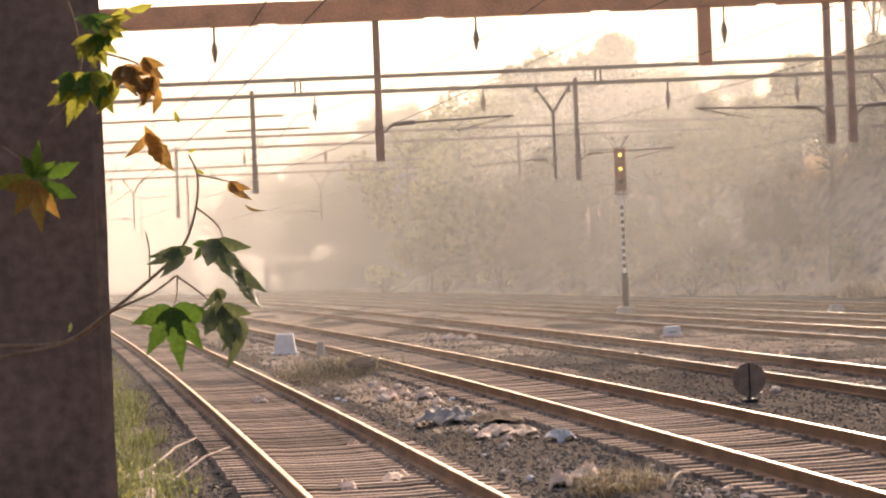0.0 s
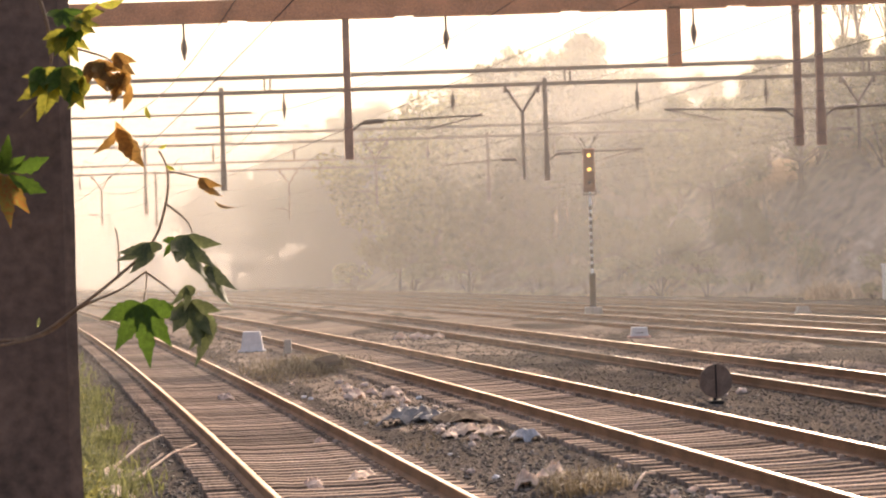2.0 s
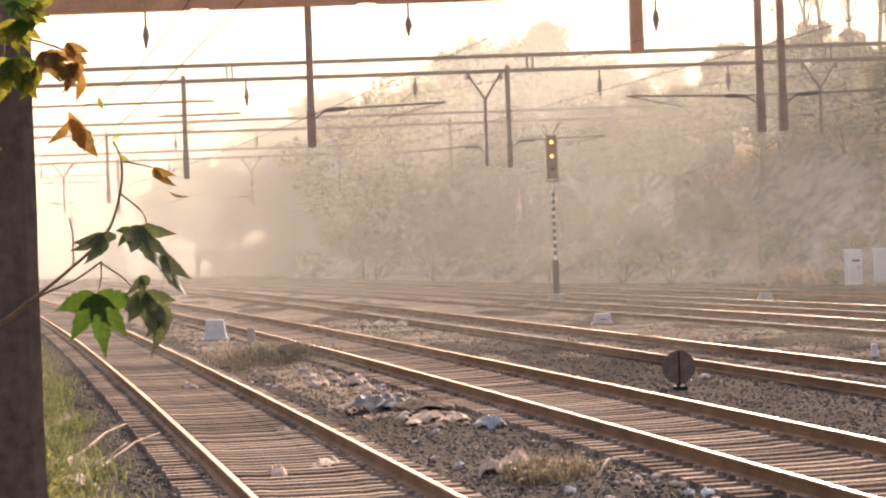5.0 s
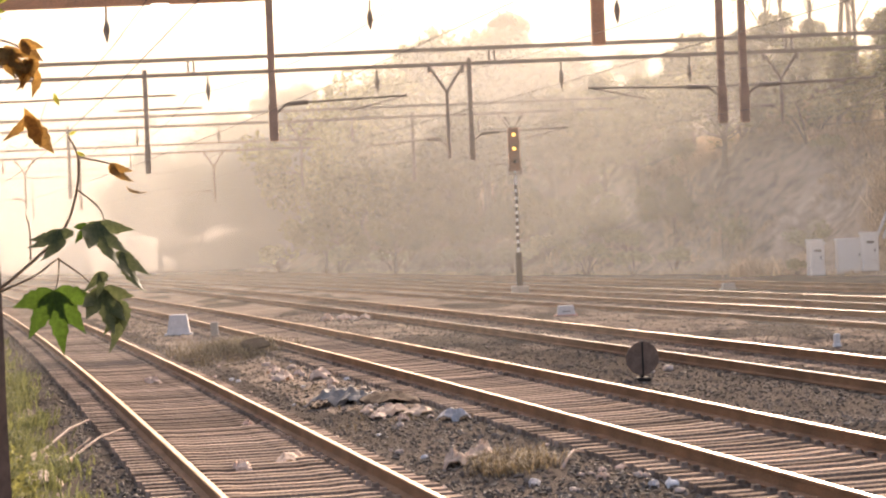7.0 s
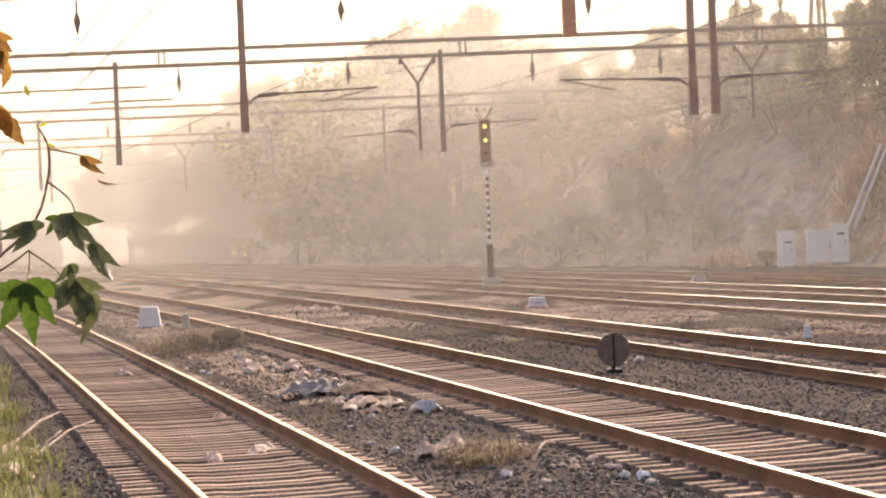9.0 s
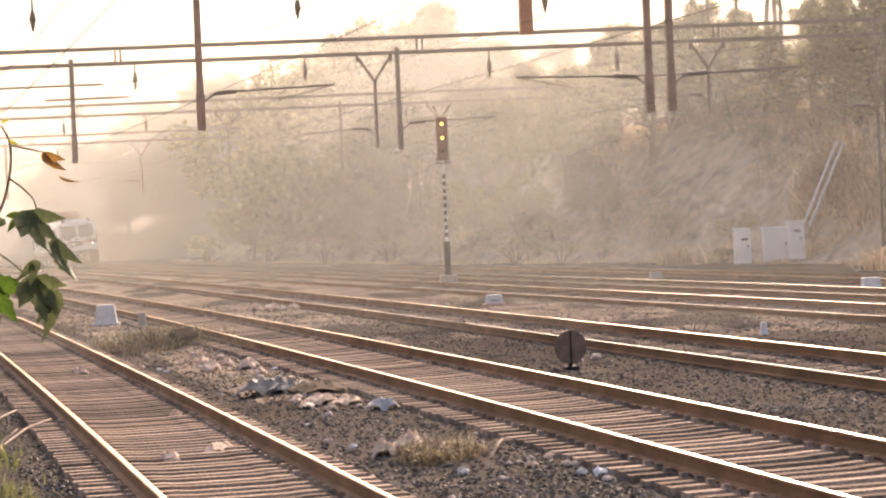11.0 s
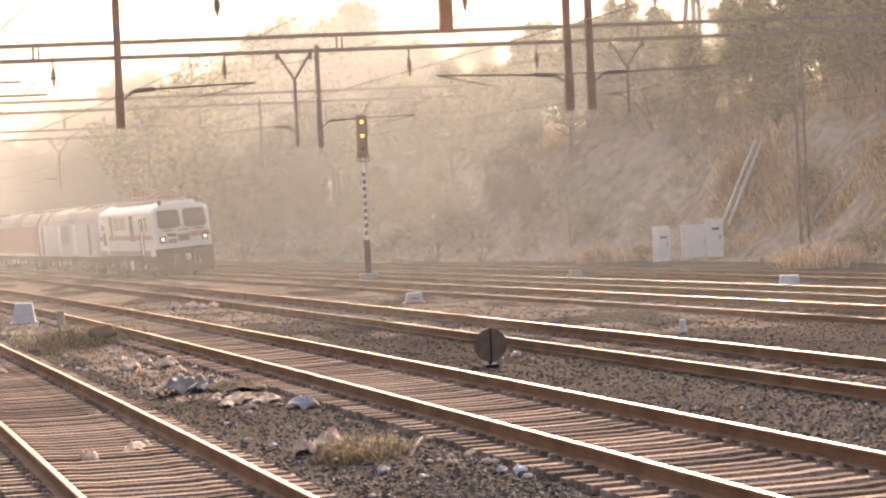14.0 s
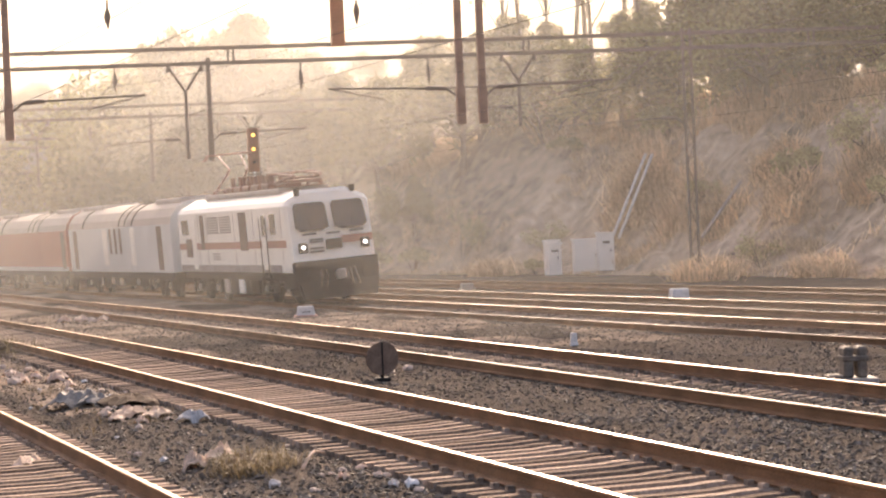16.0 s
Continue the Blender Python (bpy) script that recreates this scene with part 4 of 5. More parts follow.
T = [tree("round", 11, (8.0, 165, ground_z(8.0, 165)), 12.0, 0, "broad leafy tree in hazy backlight above the tracks"),
     tree("round", 12, (12.1, 160, ground_z(12.1, 160)), 10.5, 0, "rounded leafy tree on the cutting slope"),
     tree("round", 13, (5.2, 170, ground_z(5.2, 170)), 11.0, 0, "uneven leafy tree on the cutting slope"),
     tree("tall", 14, (30.9, 127, ground_z(30.9, 127)), 12.0, 0, "thin tall tree with sparse leaves on the cutting edge"),
     tree("tall", 15, (32.0, 124, ground_z(32.0, 124)), 13.0, 0, "slender bare-trunked tree on the cutting edge")]
rng = random.Random(5)
for x, y, h in ((-19, 258, 1.3), (-14, 250, 1.28), (-9, 238, 1.22), (-4.5, 220, 1.15), (-0.5, 204, 1.08), (2.0, 190, 1.05), (3.6, 180, 1.0), (10.0, 172, 1.0), (14.2, 156, 0.85), (16.9, 150, 0.7),
                (18.5, 146, 0.6), (20, 160, 0.6), (-6, 240, 1.1), (0, 215, 1.0), (6, 185, 1.0), (-24, 280, 1.2), (-30, 300, 1.2), (-36, 330, 1.2), (7.0, 176, 1.25), (10.5, 166, 1.2), (13.0, 168, 1.15), (3.0, 195, 1.2), (-2.0, 212, 1.15), (16.0, 162, 0.9), (-8.0, 228, 1.1), (12.5, 152, 0.55), (8.5, 158, 0.6), (4.0, 168, 0.6), (-1, 190, 0.6), (15.0, 143, 0.45), (19.5, 138, 0.4)):
    put_tree(T[rng.randrange(3)], x, y, h * rng.uniform(0.92, 1.05), rng.uniform(0, 360))
for x, y, h in ((27.4, 136, 1.0), (28.2, 133, 1.1), (29.2, 132, 1.0), (30.4, 130, 1.1), (29.8, 136, 1.15), (31.4, 131, 1.0), (32.6, 127, 1.1), (33.2, 130, 1.1), (26.8, 140, 1.05), (25.8, 144, 1.0)):
    put_tree(T[3 + rng.randrange(2)], x, y, h, rng.uniform(0, 360))
for x, y, h in ((22.5, 138, 0.75), (33.2, 112, 0.75), (35.5, 112, 0.8), (37.0, 107, 0.75), (34.5, 118, 0.85), (39.0, 112, 0.8), (38.5, 103, 0.7), (41.0, 106, 0.8), (31.5, 128, 0.6), (24.5, 142, 0.6), (29.5, 127, 0.55), (27.5, 135, 0.6), (26, 140, 0.6), (33.5, 123, 0.8), (36.5, 116, 0.85), (40.5, 100, 0.75), (43, 110, 0.9), (36.0, 124, 0.9), (38.0, 96, 0.55), (22.0, 146, 0.7)):
    put_tree(T[rng.randrange(3)], x, y, h, rng.uniform(0, 360))


# ---- shrubs on the slope ----
def shrub(seed, at, r, label):
    rg = random.Random(seed)
    th = thing("shrub", label, "shrub", "shrubs on the slope", at)
    bm = bm_()
    clumps = []
    for i in range(7):
        a = rg.uniform(0, 6.28)
        tip = (math.cos(a) * r * rg.uniform(0.3, 0.8), math.sin(a) * r * rg.uniform(0.3, 0.8), r * rg.uniform(0.4, 1.1))
        tube(bm, [(0, 0, -0.2), (tip[0] * 0.4, tip[1] * 0.4, tip[2] * 0.5), tip], [0.05, 0.035, 0.012], 5)
        clumps.append((tip, r * rg.uniform(0.28, 0.42)))
    part("trunk", bm, BARK, th)
    V, F = leaf_cloud(rg, clumps, 90, 0.13)
    me = bpy.data.meshes.new("foliage")
    me.from_pydata(V, [], F)
    me.materials.append(PALEBUSH)
    new("foliage", me).parent = th
    return th


PALEBUSH = island(mat("shrub_leaves", (0.46, 0.42, 0.23), 0.8, var=0.4, scale=0.8, fine=6, bump=0, trans=0.55), 0.4)
S = [shrub(21, (20.6, 128, ground_z(20.6, 128) - 0.1), 2.3, "pale green shrub on the dry slope"), shrub(22, (31.0, 101, ground_z(31.0, 101)), 1.4, "dusty shrub on the dry slope")]
# Some on the ridge and at y 203-248 are added to mask bright sky gaps.
for x, y, s in ((14.5, 140, 1.2), (16.5, 134, 0.9), (11, 150, 1.3), (8, 158, 1.2), (24, 122, 0.7), (29.5, 110, 0.8), (18.5, 132, 0.9), (4, 170, 1.4), (0, 185, 1.5), (13, 148, 1.1), (33.5, 98, 0.9), (32, 92, 0.7), (36, 100, 1.0),
                (22.5, 117, 0.55), (26.5, 128, 0.8), (-5, 205, 1.6), (-10, 225, 1.7), (34.8, 93, 0.8), (17, 140, 1.1), (28.2, 97, 0.6), (37.5, 104, 1.7), (39.5, 98, 1.8), (36, 110, 1.7), (33.5, 116, 1.8), (31, 122, 1.5), (41.5, 94, 1.8), (42, 102, 2.0), (38.5, 113, 2.0), (35.5, 119, 2.0), (28.5, 128, 1.7), (44, 97, 2.0), (26.5, 133, 1.7), (24, 140, 1.7), (33, 126, 1.5), (40, 90, 1.6), (43.5, 88, 1.8), (31, 126, 1.2), (33, 121.5, 1.2), (35, 117.5, 1.2), (29, 131, 1.2), (36.5, 113, 1.2), (27.5, 134, 1.1), (-12, 238, 2.2), (-7.5, 228, 2.1), (-3.5, 216, 2.0), (0.5, 203, 1.9), (-16, 248, 2.2)):
    o = copy_thing(S[rng.randrange(2)], pose(x, y, ground_z(x, y) - 0.1, 0, 0, rng.uniform(0, 360)))
    o.scale = (s, s, s * 0.85)


TUFTGRASS = island(mat("withered_grass", (0.20, 0.15, 0.085), 0.85, var=0.4, scale=2, fine=8, bump=0, trans=0.3), 0.4)


# ---- dry grass over the slope, green grass by the near track ----
def blades(name, spots, per, length, width, material, label, flop=0.5):
    rg = random.Random(len(name) + 3)
    V, F = [], []
    for x, y, sc in spots:
        z = ground_z(x, y) - 0.03
        for _ in range(per):
            a, h = rg.uniform(0, 6.28), length * sc * rg.uniform(0.5, 1.2)
            bx, by = x + rg.gauss(0, 0.12 * sc), y + rg.gauss(0, 0.12 * sc)
            dx, dy, f_ = math.cos(a), math.sin(a), flop * rg.uniform(0.2, 1.2)
            k = len(V)
            wx, wy = -dy * width * sc, dx * width * sc
            mx, my, mz = bx + dx * h * f_ * 0.35, by + dy * h * f_ * 0.35, z + h * 0.6
            tx, ty, tz = bx + dx * h * f_, by + dy * h * f_, z + h * (1 - 0.35 * f_)
            V += [(bx - wx, by - wy, z), (bx + wx, by + wy, z), (mx + wx * 0.8, my + wy * 0.8, mz), (mx - wx * 0.8, my - wy * 0.8, mz), (tx, ty, tz)]
            F += [(k, k + 1, k + 2, k + 3), (k + 3, k + 2, k + 4)]
    me = bpy.data.meshes.new(name)
    me.from_pydata(V, [], F)
    me.materials.append(material)
    return tagged(new(name, me), label, "grass", kind="stuff")


rg = random.Random(77)
spots = []
while len(spots) < 8000:
    y = 74 + 110 * rg.random() ** 1.3
    x = toe(y) - 1.2 + 15 * rg.random() ** 1.1
    d = noise.noise((x * 0.22, y * 0.22, 5.0))
    top = (x - toe(y)) / 10.5
    if rg.random() < -0.35 + 3.0 * d + (1.1 if top > 0.72 else 0.0) + (0.5 if top < 0.06 else 0.0):
        spots.append((x, y, rg.uniform(0.6, 1.3) * (1.7 if top > 0.75 else 0.65 if top < 0.08 else 1.0)))
blades("dry_grass", spots, 9, 0.52, 0.02, DRYGRASS, "dry straw-coloured grass over the cutting slope", 1.7)
spots = []
while len(spots) < 4200:
    y = 20 + 50 * rg.random()
    x = x1(y) - 1.95 - 3.0 * rg.random()
    if rg.random() < 0.45 + noise.noise((x * 0.9, y * 0.3, 2.0)):
        spots.append((x, y, rg.uniform(0.6, 1.5)))
blades("green_grass", spots, 8, 0.28, 0.010, GRASS, "green grass and weeds along the near track's edge", 1.1)
spots = [(-2.49 + rg.gauss(0, 0.5), 53.6 + rg.gauss(0, 1.6), rg.uniform(0.6, 1.3)) for _ in range(380)] + [(1.68 + rg.gauss(0, 0.16), 24.7 + rg.gauss(0, 0.35), rg.uniform(0.6, 1.1)) for _ in range(90)] \
    + [(0.5 * (x1(y) + x2(y)) + rg.gauss(0, 0.5), y, rg.uniform(0.3, 0.7)) for y in [30 + 60 * rg.random() for _ in range(160)]]
blades("dry_tufts", spots, 9, 0.30, 0.007, TUFTGRASS, "withered grass tufts between the tracks", 1.5)
spots = [(-2.25 + rg.gauss(0, 0.42), 53.2 + rg.gauss(0, 0.9), rg.uniform(0.5, 1.4)) for _ in range(300)] + [(1.68 + rg.gauss(0, 0.12), 24.8 + rg.gauss(0, 0.25), rg.uniform(0.35, 0.6)) for _ in range(80)]
blades("grassy_mound", spots, 9, 0.36, 0.009, TUFTGRASS, "bushy mound of withered grass between the tracks", 1.7)
WEED = island(mat("weed_leaves", (0.23, 0.22, 0.07), 0.8, var=0.45, scale=1.5, fine=8, bump=0, trans=0.5, spec=0.1), 0.55)
clumps = []
while len(clumps) < 260:
    y = 20 + 48 * rg.random() ** 1.2
    x = x1(y) - 2.5 - 2.6 * rg.random()
    if noise.noise((x * 0.7, y * 0.25, 4.0)) > -0.15:
        r = rg.uniform(0.16, 0.42)
        clumps.append(((x, y, ground_z(x, y) + r * 0.6), r))
V, F = leaf_cloud(rg, clumps, 55, 0.036)
me = bpy.data.meshes.new("weeds")
me.from_pydata(V, [], F)
me.materials.append(WEED)
tagged(new("weeds", me), "low leafy green weeds beside the near track", "weeds", kind="stuff")
spots = []
for cx, cy, n in ((27.6, 117.0, 150), (28.2, 115.6, 200), (27.2, 116.2, 170), (28.6, 117.2, 150), (28.9, 112.5, 110), (28.3, 111.0, 80), (29.2, 107.0, 110), (24.4, 91.5, 60), (26.0, 96.0, 90), (30.5, 100.0, 90), (20.5, 118.0, 80), (33.0, 97.0, 120), (31.5, 105.0, 120), (28.5, 90.0, 80), (31.5, 86.0, 80)):
    spots += [(cx + rg.gauss(0, 0.45), cy + rg.gauss(0, 0.9), rg.uniform(1.2, 2.4)) for _ in range(n)]
blades("straw_hummock", spots, 8, 0.6, 0.018, DRYGRASS, "drooping hummocks of pale straw on the slope", 1.8)



# ---- loose ballast stones ----
def stones():
    r = np.random.RandomState(3)
    N = 110000
    y = 18 + 62 * r.rand(N) ** 1.7
    lo, hi = np.array([x1(v) - 1.9 for v in y]), np.array([x4(v) + 2.5 for v in y])
    lo = np.maximum(lo, -0.24 * y)
    hi = np.minimum(hi, 0.40 * y)
    x = lo + (hi - lo) * r.rand(N)
    base = np.array([(1, 0, 0), (0, 1, 0), (-1, 0, 0), (0, -1, 0), (0, 0, 1), (0, 0, -1)], float)
    tri = [(0, 1, 4), (1, 2, 4), (2, 3, 4), (3, 0, 4), (1, 0, 5), (2, 1, 5), (3, 2, 5), (0, 3, 5)]
    V, F = [], []
    for i in range(N):
        on = any(abs(x[i] - fx(y[i])) < 1.4 for fx, _, _ in TRACKS[:2])
        if on and r.rand() < 0.82:
            continue
        s = 0.011 + 0.03 * r.rand() ** 2.5
        a = r.rand() * 6.28
        p = base * (s * (0.6 + 0.8 * r.rand(6, 1))) * (1, 0.8, 0.5)
        c, sn = math.cos(a), math.sin(a)
        z = ground_z(x[i], y[i]) + s * 0.35
        k = len(V)
        V += [(x[i] + q[0] * c - q[1] * sn, y[i] + q[0] * sn + q[1] * c, z + q[2] + q[0] * 0.3) for q in p]
        F += [(k + a_, k + b_, k + c_) for a_, b_, c_ in tri]
    me = bpy.data.meshes.new("ballast_stones")
    me.from_pydata(V, [], F)
    me.materials.append(STONE)
    tagged(new("ballast_stones", me), "loose grey-brown ballast stones around the tracks", "ballast", kind="stuff")


stones()


# ---- lineside equipment ----
def disc_signal(x, y):
    z = ground_z(x, y)
    th = thing("disc_signal", "round dark point-indicator disc on a low stand", "disc signal", at=(x, y, z), turn=8)
    bm = bm_()
    rod(bm, (0, 0.02, 0.36), (0, -0.015, 0.36), 0.262, n=28)
    part("disc", bm, DISC, th, smooth=False)
    bm = bm_()
    box(bm, -0.012, 0.012, -0.024, -0.012, 0.1, 0.62)
    part("seam", bm, BLACK, th)
    bm = bm_()
    rod(bm, (0, 0.05, -0.1), (0, 0.05, 0.55), 0.03)
    box(bm, -0.12, 0.12, -0.06, 0.14, -0.1, 0.06, 0.02)
    part("stand", bm, BLACK, th)


DISC = mat("disc_paint", (0.21, 0.145, 0.11), 0.85, spec=0.1, var=0.4, scale=6, fine=40, bump=0.2)
disc_signal(4.68, 37.4)


def block(name, x, y, w, d, h, m, label, cat, taper=0.85, turn=0, ped=None, band=None):
    """A small whitewashed block with a stepped foot."""
    z = ground_z(x, y)
    th = thing(name, label, cat, at=(x, y, z - 0.04), turn=turn)
    bm = bm_()
    vs = box(bm, -w / 2, w / 2, -d / 2, d / 2, 0.08, h)
    for v in vs:
        if v.co.z > 0.2:
            v.co.x *= taper
            v.co.y *= taper
    bmesh.ops.bevel(bm, geom=list(bm.edges), offset=0.02, segments=1, affect="EDGES")
    part("body", bm, m, th)
    bm = bm_()
    box(bm, -w * 0.62, w * 0.62, -d * 0.62, d * 0.62, -0.1, 0.1, 0.015)
    part("foot", bm, ped or m, th)
    if band:
        bm = bm_()
        box(bm, -0.12, 0.12, -d / 2 - 0.012, -d / 2 + 0.02, h * 0.5, h * 0.56)
        part("marking_bar", bm, band, th)
    return th


PINK = mat("faded_pink_paint", (0.55, 0.30, 0.24), 0.8, var=0.3, scale=5, fine=30, bump=0.2)
BLUEWHITE = mat("bluish_whitewash", (0.60, 0.565, 0.555), 0.85, var=0.25, scale=5, fine=30, bump=0.3)
block("marker_block", 6.62, 70.5, 0.52, 0.4, 0.36, BLUEWHITE, "small white block on a pink base between tracks", "marker block", ped=PINK, band=BLACK)
block("marker_block", -4.43, 65.8, 0.62, 0.45, 0.6, BLUEWHITE, "bluish-white tapered marker block beside the track", "marker block", 0.75)
block("marker_block", 18.2, 71.6, 0.55, 0.45, 0.5, WHITEWASH, "low whitewashed block between far tracks", "marker block", 0.92)
block("marker_block", 15.6, 96.0, 0.5, 0.5, 0.3, CONCRETE, "small grey concrete block between far tracks", "marker block", 0.9)
block("marker_post", -3.26, 62.0, 0.2, 0.2, 0.46, CONCRETE, "short grey concrete post beside the track", "post", 0.95)
block("marker_post", 10.0, 48.2, 0.13, 0.13, 0.3, WHITEWASH, "short whitewashed post in the ballast", "post", 0.9)


def cabinet(x, y, w, d, h, label, turn=0):
    z = ground_z(x, y)
    th = thing("relay_cabinet", label, "cabinet", "white relay cabinets", (x, y, z), turn)
    bm = bm_()
    box(bm, -w / 2, w / 2, -d / 2, d / 2, 0.05, h - 0.1, 0.015)
    body = part("body", bm, WHITE, th)
    bm = bm_()
    box(bm, -w / 2 - 0.05, w / 2 + 0.05, -d / 2 - 0.05, d / 2 + 0.05, h - 0.1, h, 0.02)
    part("roof", bm, WHITE, th)
    bm = bm_()
    box(bm, -w / 2 + 0.07, w / 2 - 0.07, -d / 2 - 0.015, -d / 2 + 0.01, 0.2, h - 0.2, 0.01)
    dr = part("door", bm, WHITE, body)
    bm = bm_()
    box(bm, w / 2 - 0.2, w / 2 - 0.15, -d / 2 - 0.04, -d / 2 - 0.015, h * 0.5, h * 0.58)
    part("handle", bm, BLACK, dr)
    bm = bm_()
    box(bm, -w / 2 - 0.03, w / 2 + 0.03, -d / 2 - 0.03, d / 2 + 0.03, -0.3, 0.06)
    part("plinth", bm, CONCRETE, th)
    if w < 0.8:
        bm = bm_()
        box(bm, -0.17, 0.17, -d / 2 - 0.022, -d / 2 - 0.01, h * 0.72, h * 0.78)
        part("nameplate_bar", bm, BLACK, dr)


cabinet(22.75, 114.0, 0.72, 0.6, 1.75, "white narrow relay cabinet below the cutting slope", -4)
cabinet(22.5, 112.2, 0.62, 0.6, 1.6, "white narrow relay cabinet with a dark nameplate", -4)
cabinet(24.05, 112.3, 1.2, 0.7, 1.72, "white wide relay cabinet below the cutting slope", -4)
cabinet(24.82, 111.4, 0.74, 0.7, 1.86, "tall white relay cabinet beside a wide one", -4)


def pipes(name, a, b, n, r, label, m=WHITEWASH):
    th = thing(name, label, "pipe")
    for i in range(n):
        p = Vector((a[0] + 0.33 * i, a[1] - 0.05 * i, 0))
        q = Vector((b[0] + 0.33 * i, b[1] - 0.05 * i, 0))
        bm = bm_()
        pts = []
        for k in range(9):
            m_ = p.lerp(q, k / 8)
            pts.append((m_.x, m_.y, a[2] + (b[2] - a[2]) * k / 8))
        tube(bm, pts, [r] * 9, 8)
        part("pipe", bm, m, th, smooth=True)


pipes("slope_pipes", (25.3, 112.0, 1.2), (27.5, 113.6, 5.2), 2, 0.07, "pair of pale pipes leaning up the cutting slope")
pipes("slope_plank", (26.0, 98.0, 1.2), (28.2, 99.5, 3.5), 1, 0.075, "dull pole lying on the cutting slope", CONCRETE)


def mast(x, y, h, label):
    z = ground_z(x, y)
    th = thing("overhead_line_mast", label, "mast", at=(x, y, z))
    for s in (-0.16, 0.16):
        bm = bm_()
        box(bm, s - 0.05, s + 0.05, -0.06, 0.06, -0.4, h, 0.01)
        part("upright", bm, STEEL, th)
    for i in range(11):
        bm = bm_()
        rod(bm, (-0.16 if i % 2 else 0.16, 0, 0.5 + i * h / 12), (0.16 if i % 2 else -0.16, 0, 0.5 + (i + 1) * h / 12), 0.02, n=6)
        part("lacing", bm, STEEL, th)
    bm = bm_()
    zb = 6.0 - z
    rod(bm, (-0.2, 0, zb - 0.3), (-0.5, 0, zb), 0.035)
    rod(bm, (-0.5, 0, zb), (-1.1, 0, zb + 0.02), 0.08)
    rod(bm, (-1.1, 0, zb + 0.02), (-5.2, 0, zb - 0.15), 0.03)
    rod(bm, (-0.1, 0, h - 0.2), (-4.6, 0, zb + 0.1), 0.02)
    part("bracket", bm, STEEL, th)


mast(24.1, 92.0, 10.0, "grey lattice overhead line mast at the foot of the slope")


WEATHERED = mat("weathered_iron", (0.20, 0.165, 0.135), 0.9, spec=0.1, var=0.5, scale=6, fine=40, bump=0.4)


def point_machine(x, y):
    z = ground_z(x, y)
    th = thing("point_machine", "grey trackside point machine on a concrete base", "point machine", at=(x, y, z), turn=-8)
    bm = bm_()
    box(bm, -0.3, 0.3, -0.35, 0.35, -0.1, 0.1, 0.02)
    part("base", bm, CONCRETE, th)
    bm = bm_()
    for sx in (-0.17, 0.03):
        box(bm, sx, sx + 0.14, -0.2, 0.2, 0.1, 0.55, 0.03)
    box(bm, -0.19, 0.19, -0.22, 0.22, 0.34, 0.42, 0.015)
    part("housing", bm, WEATHERED, th)
    bm = bm_()
    box(bm, -0.42, -0.2, -0.3, 0.1, 0.0, 0.16, 0.02)
    part("foot_plate", bm, WEATHERED, th)
    bm = bm_()
    rod(bm, (-0.2, 0, 0.08), (-2.4, -0.3, 0.02), 0.03)
    part("drive_rod", bm, STEEL, th)


point_machine(11.0, 33.3)


# ---- litter and rocks ----
def crumple(name, x, y, w, d, h, m, label, cat, seed, lift=0.0):
    """A crumpled lump or sheet of litter."""
    rg_ = random.Random(seed)
    bm = bm_()
    n = 9
    grid = [[None] * (n + 1) for _ in range(n + 1)]
    off = Vector((seed * 3.7, seed * 1.3, 0))
    for i in range(n + 1):
        for j in range(n + 1):
            u, v = i / n * 2 - 1, j / n * 2 - 1
            r = math.hypot(u, v)
            k = max(0.0, 1 - (r / 1.25) ** 2)
            e = noise.noise(Vector((u * 2.2, v * 2.2, 0)) + off)
            z = h * k * (0.45 + 0.9 * abs(e)) + 0.02 * rg_.random() * (h > 0.05)
            sq = 1 - 0.18 * noise.noise(Vector((u * 1.5, v * 1.5, 3)) + off)
            grid[i][j] = bm.verts.new((u * w / 2 * sq, v * d / 2 * sq, z if r < 1.2 else -0.03))
    for i in range(n):
        for j in range(n):
            bm.faces.new((grid[i][j], grid[i + 1][j], grid[i + 1][j + 1], grid[i][j + 1]))
    bot = bmesh.ops.extrude_face_region(bm, geom=list(bm.faces))
    for v in bot["geom"]:
        if isinstance(v, bmesh.types.BMVert):
            v.co.z -= 0.012
    ob = part(name, bm, m, None, label)
    ob.matrix_basis = pose(x, y, ground_z(x, y) + 0.015 + lift, 0, 0, rg_.uniform(-30, 30))
    tagged(ob, category=cat)
    return ob


def rock(x, y, s, m, label, seed, lift=0.0):
    bm = bm_()
    bmesh.ops.create_icosphere(bm, subdivisions=2, radius=1.0)
    for v in bm.verts:
        v.co *= 1 + 0.45 * noise.noise(v.co * 1.3 + Vector((seed * 2.1, 0, 0)))
        v.co.z *= 0.7
    ob = part("rock", bm, m, None, label)
    ob.matrix_basis = pose(x, y, ground_z(x, y) + s * 0.3 + lift, 0, 0, seed * 47) @ Matrix.Scale(s, 4)
    tagged(ob, category="rock", group="pale rocks by the tracks")


WRAPPER = mat("peach_wrapper", (0.76, 0.56, 0.42), 0.8, trans=0.22, var=0.25, scale=8, fine=40, bump=0.1)
PALEROCK = mat("pale_rock", (0.66, 0.50, 0.39), 0.9, var=0.35, scale=2, fine=12, bump=0.4)
PLASTIC = mat("grey_plastic_sheet", (0.27, 0.24, 0.21), 0.8, spec=0.2, var=0.4, scale=6, fine=30, bump=0.2)
PAPER = mat("bluish_white_paper", (0.60, 0.57, 0.55), 0.8, trans=0.25, var=0.2, scale=8, fine=40, bump=0.1)
CARD = mat("brown_cardboard", (0.72, 0.54, 0.40), 0.85, trans=0.22, var=0.3, scale=6, fine=40, bump=0.2)
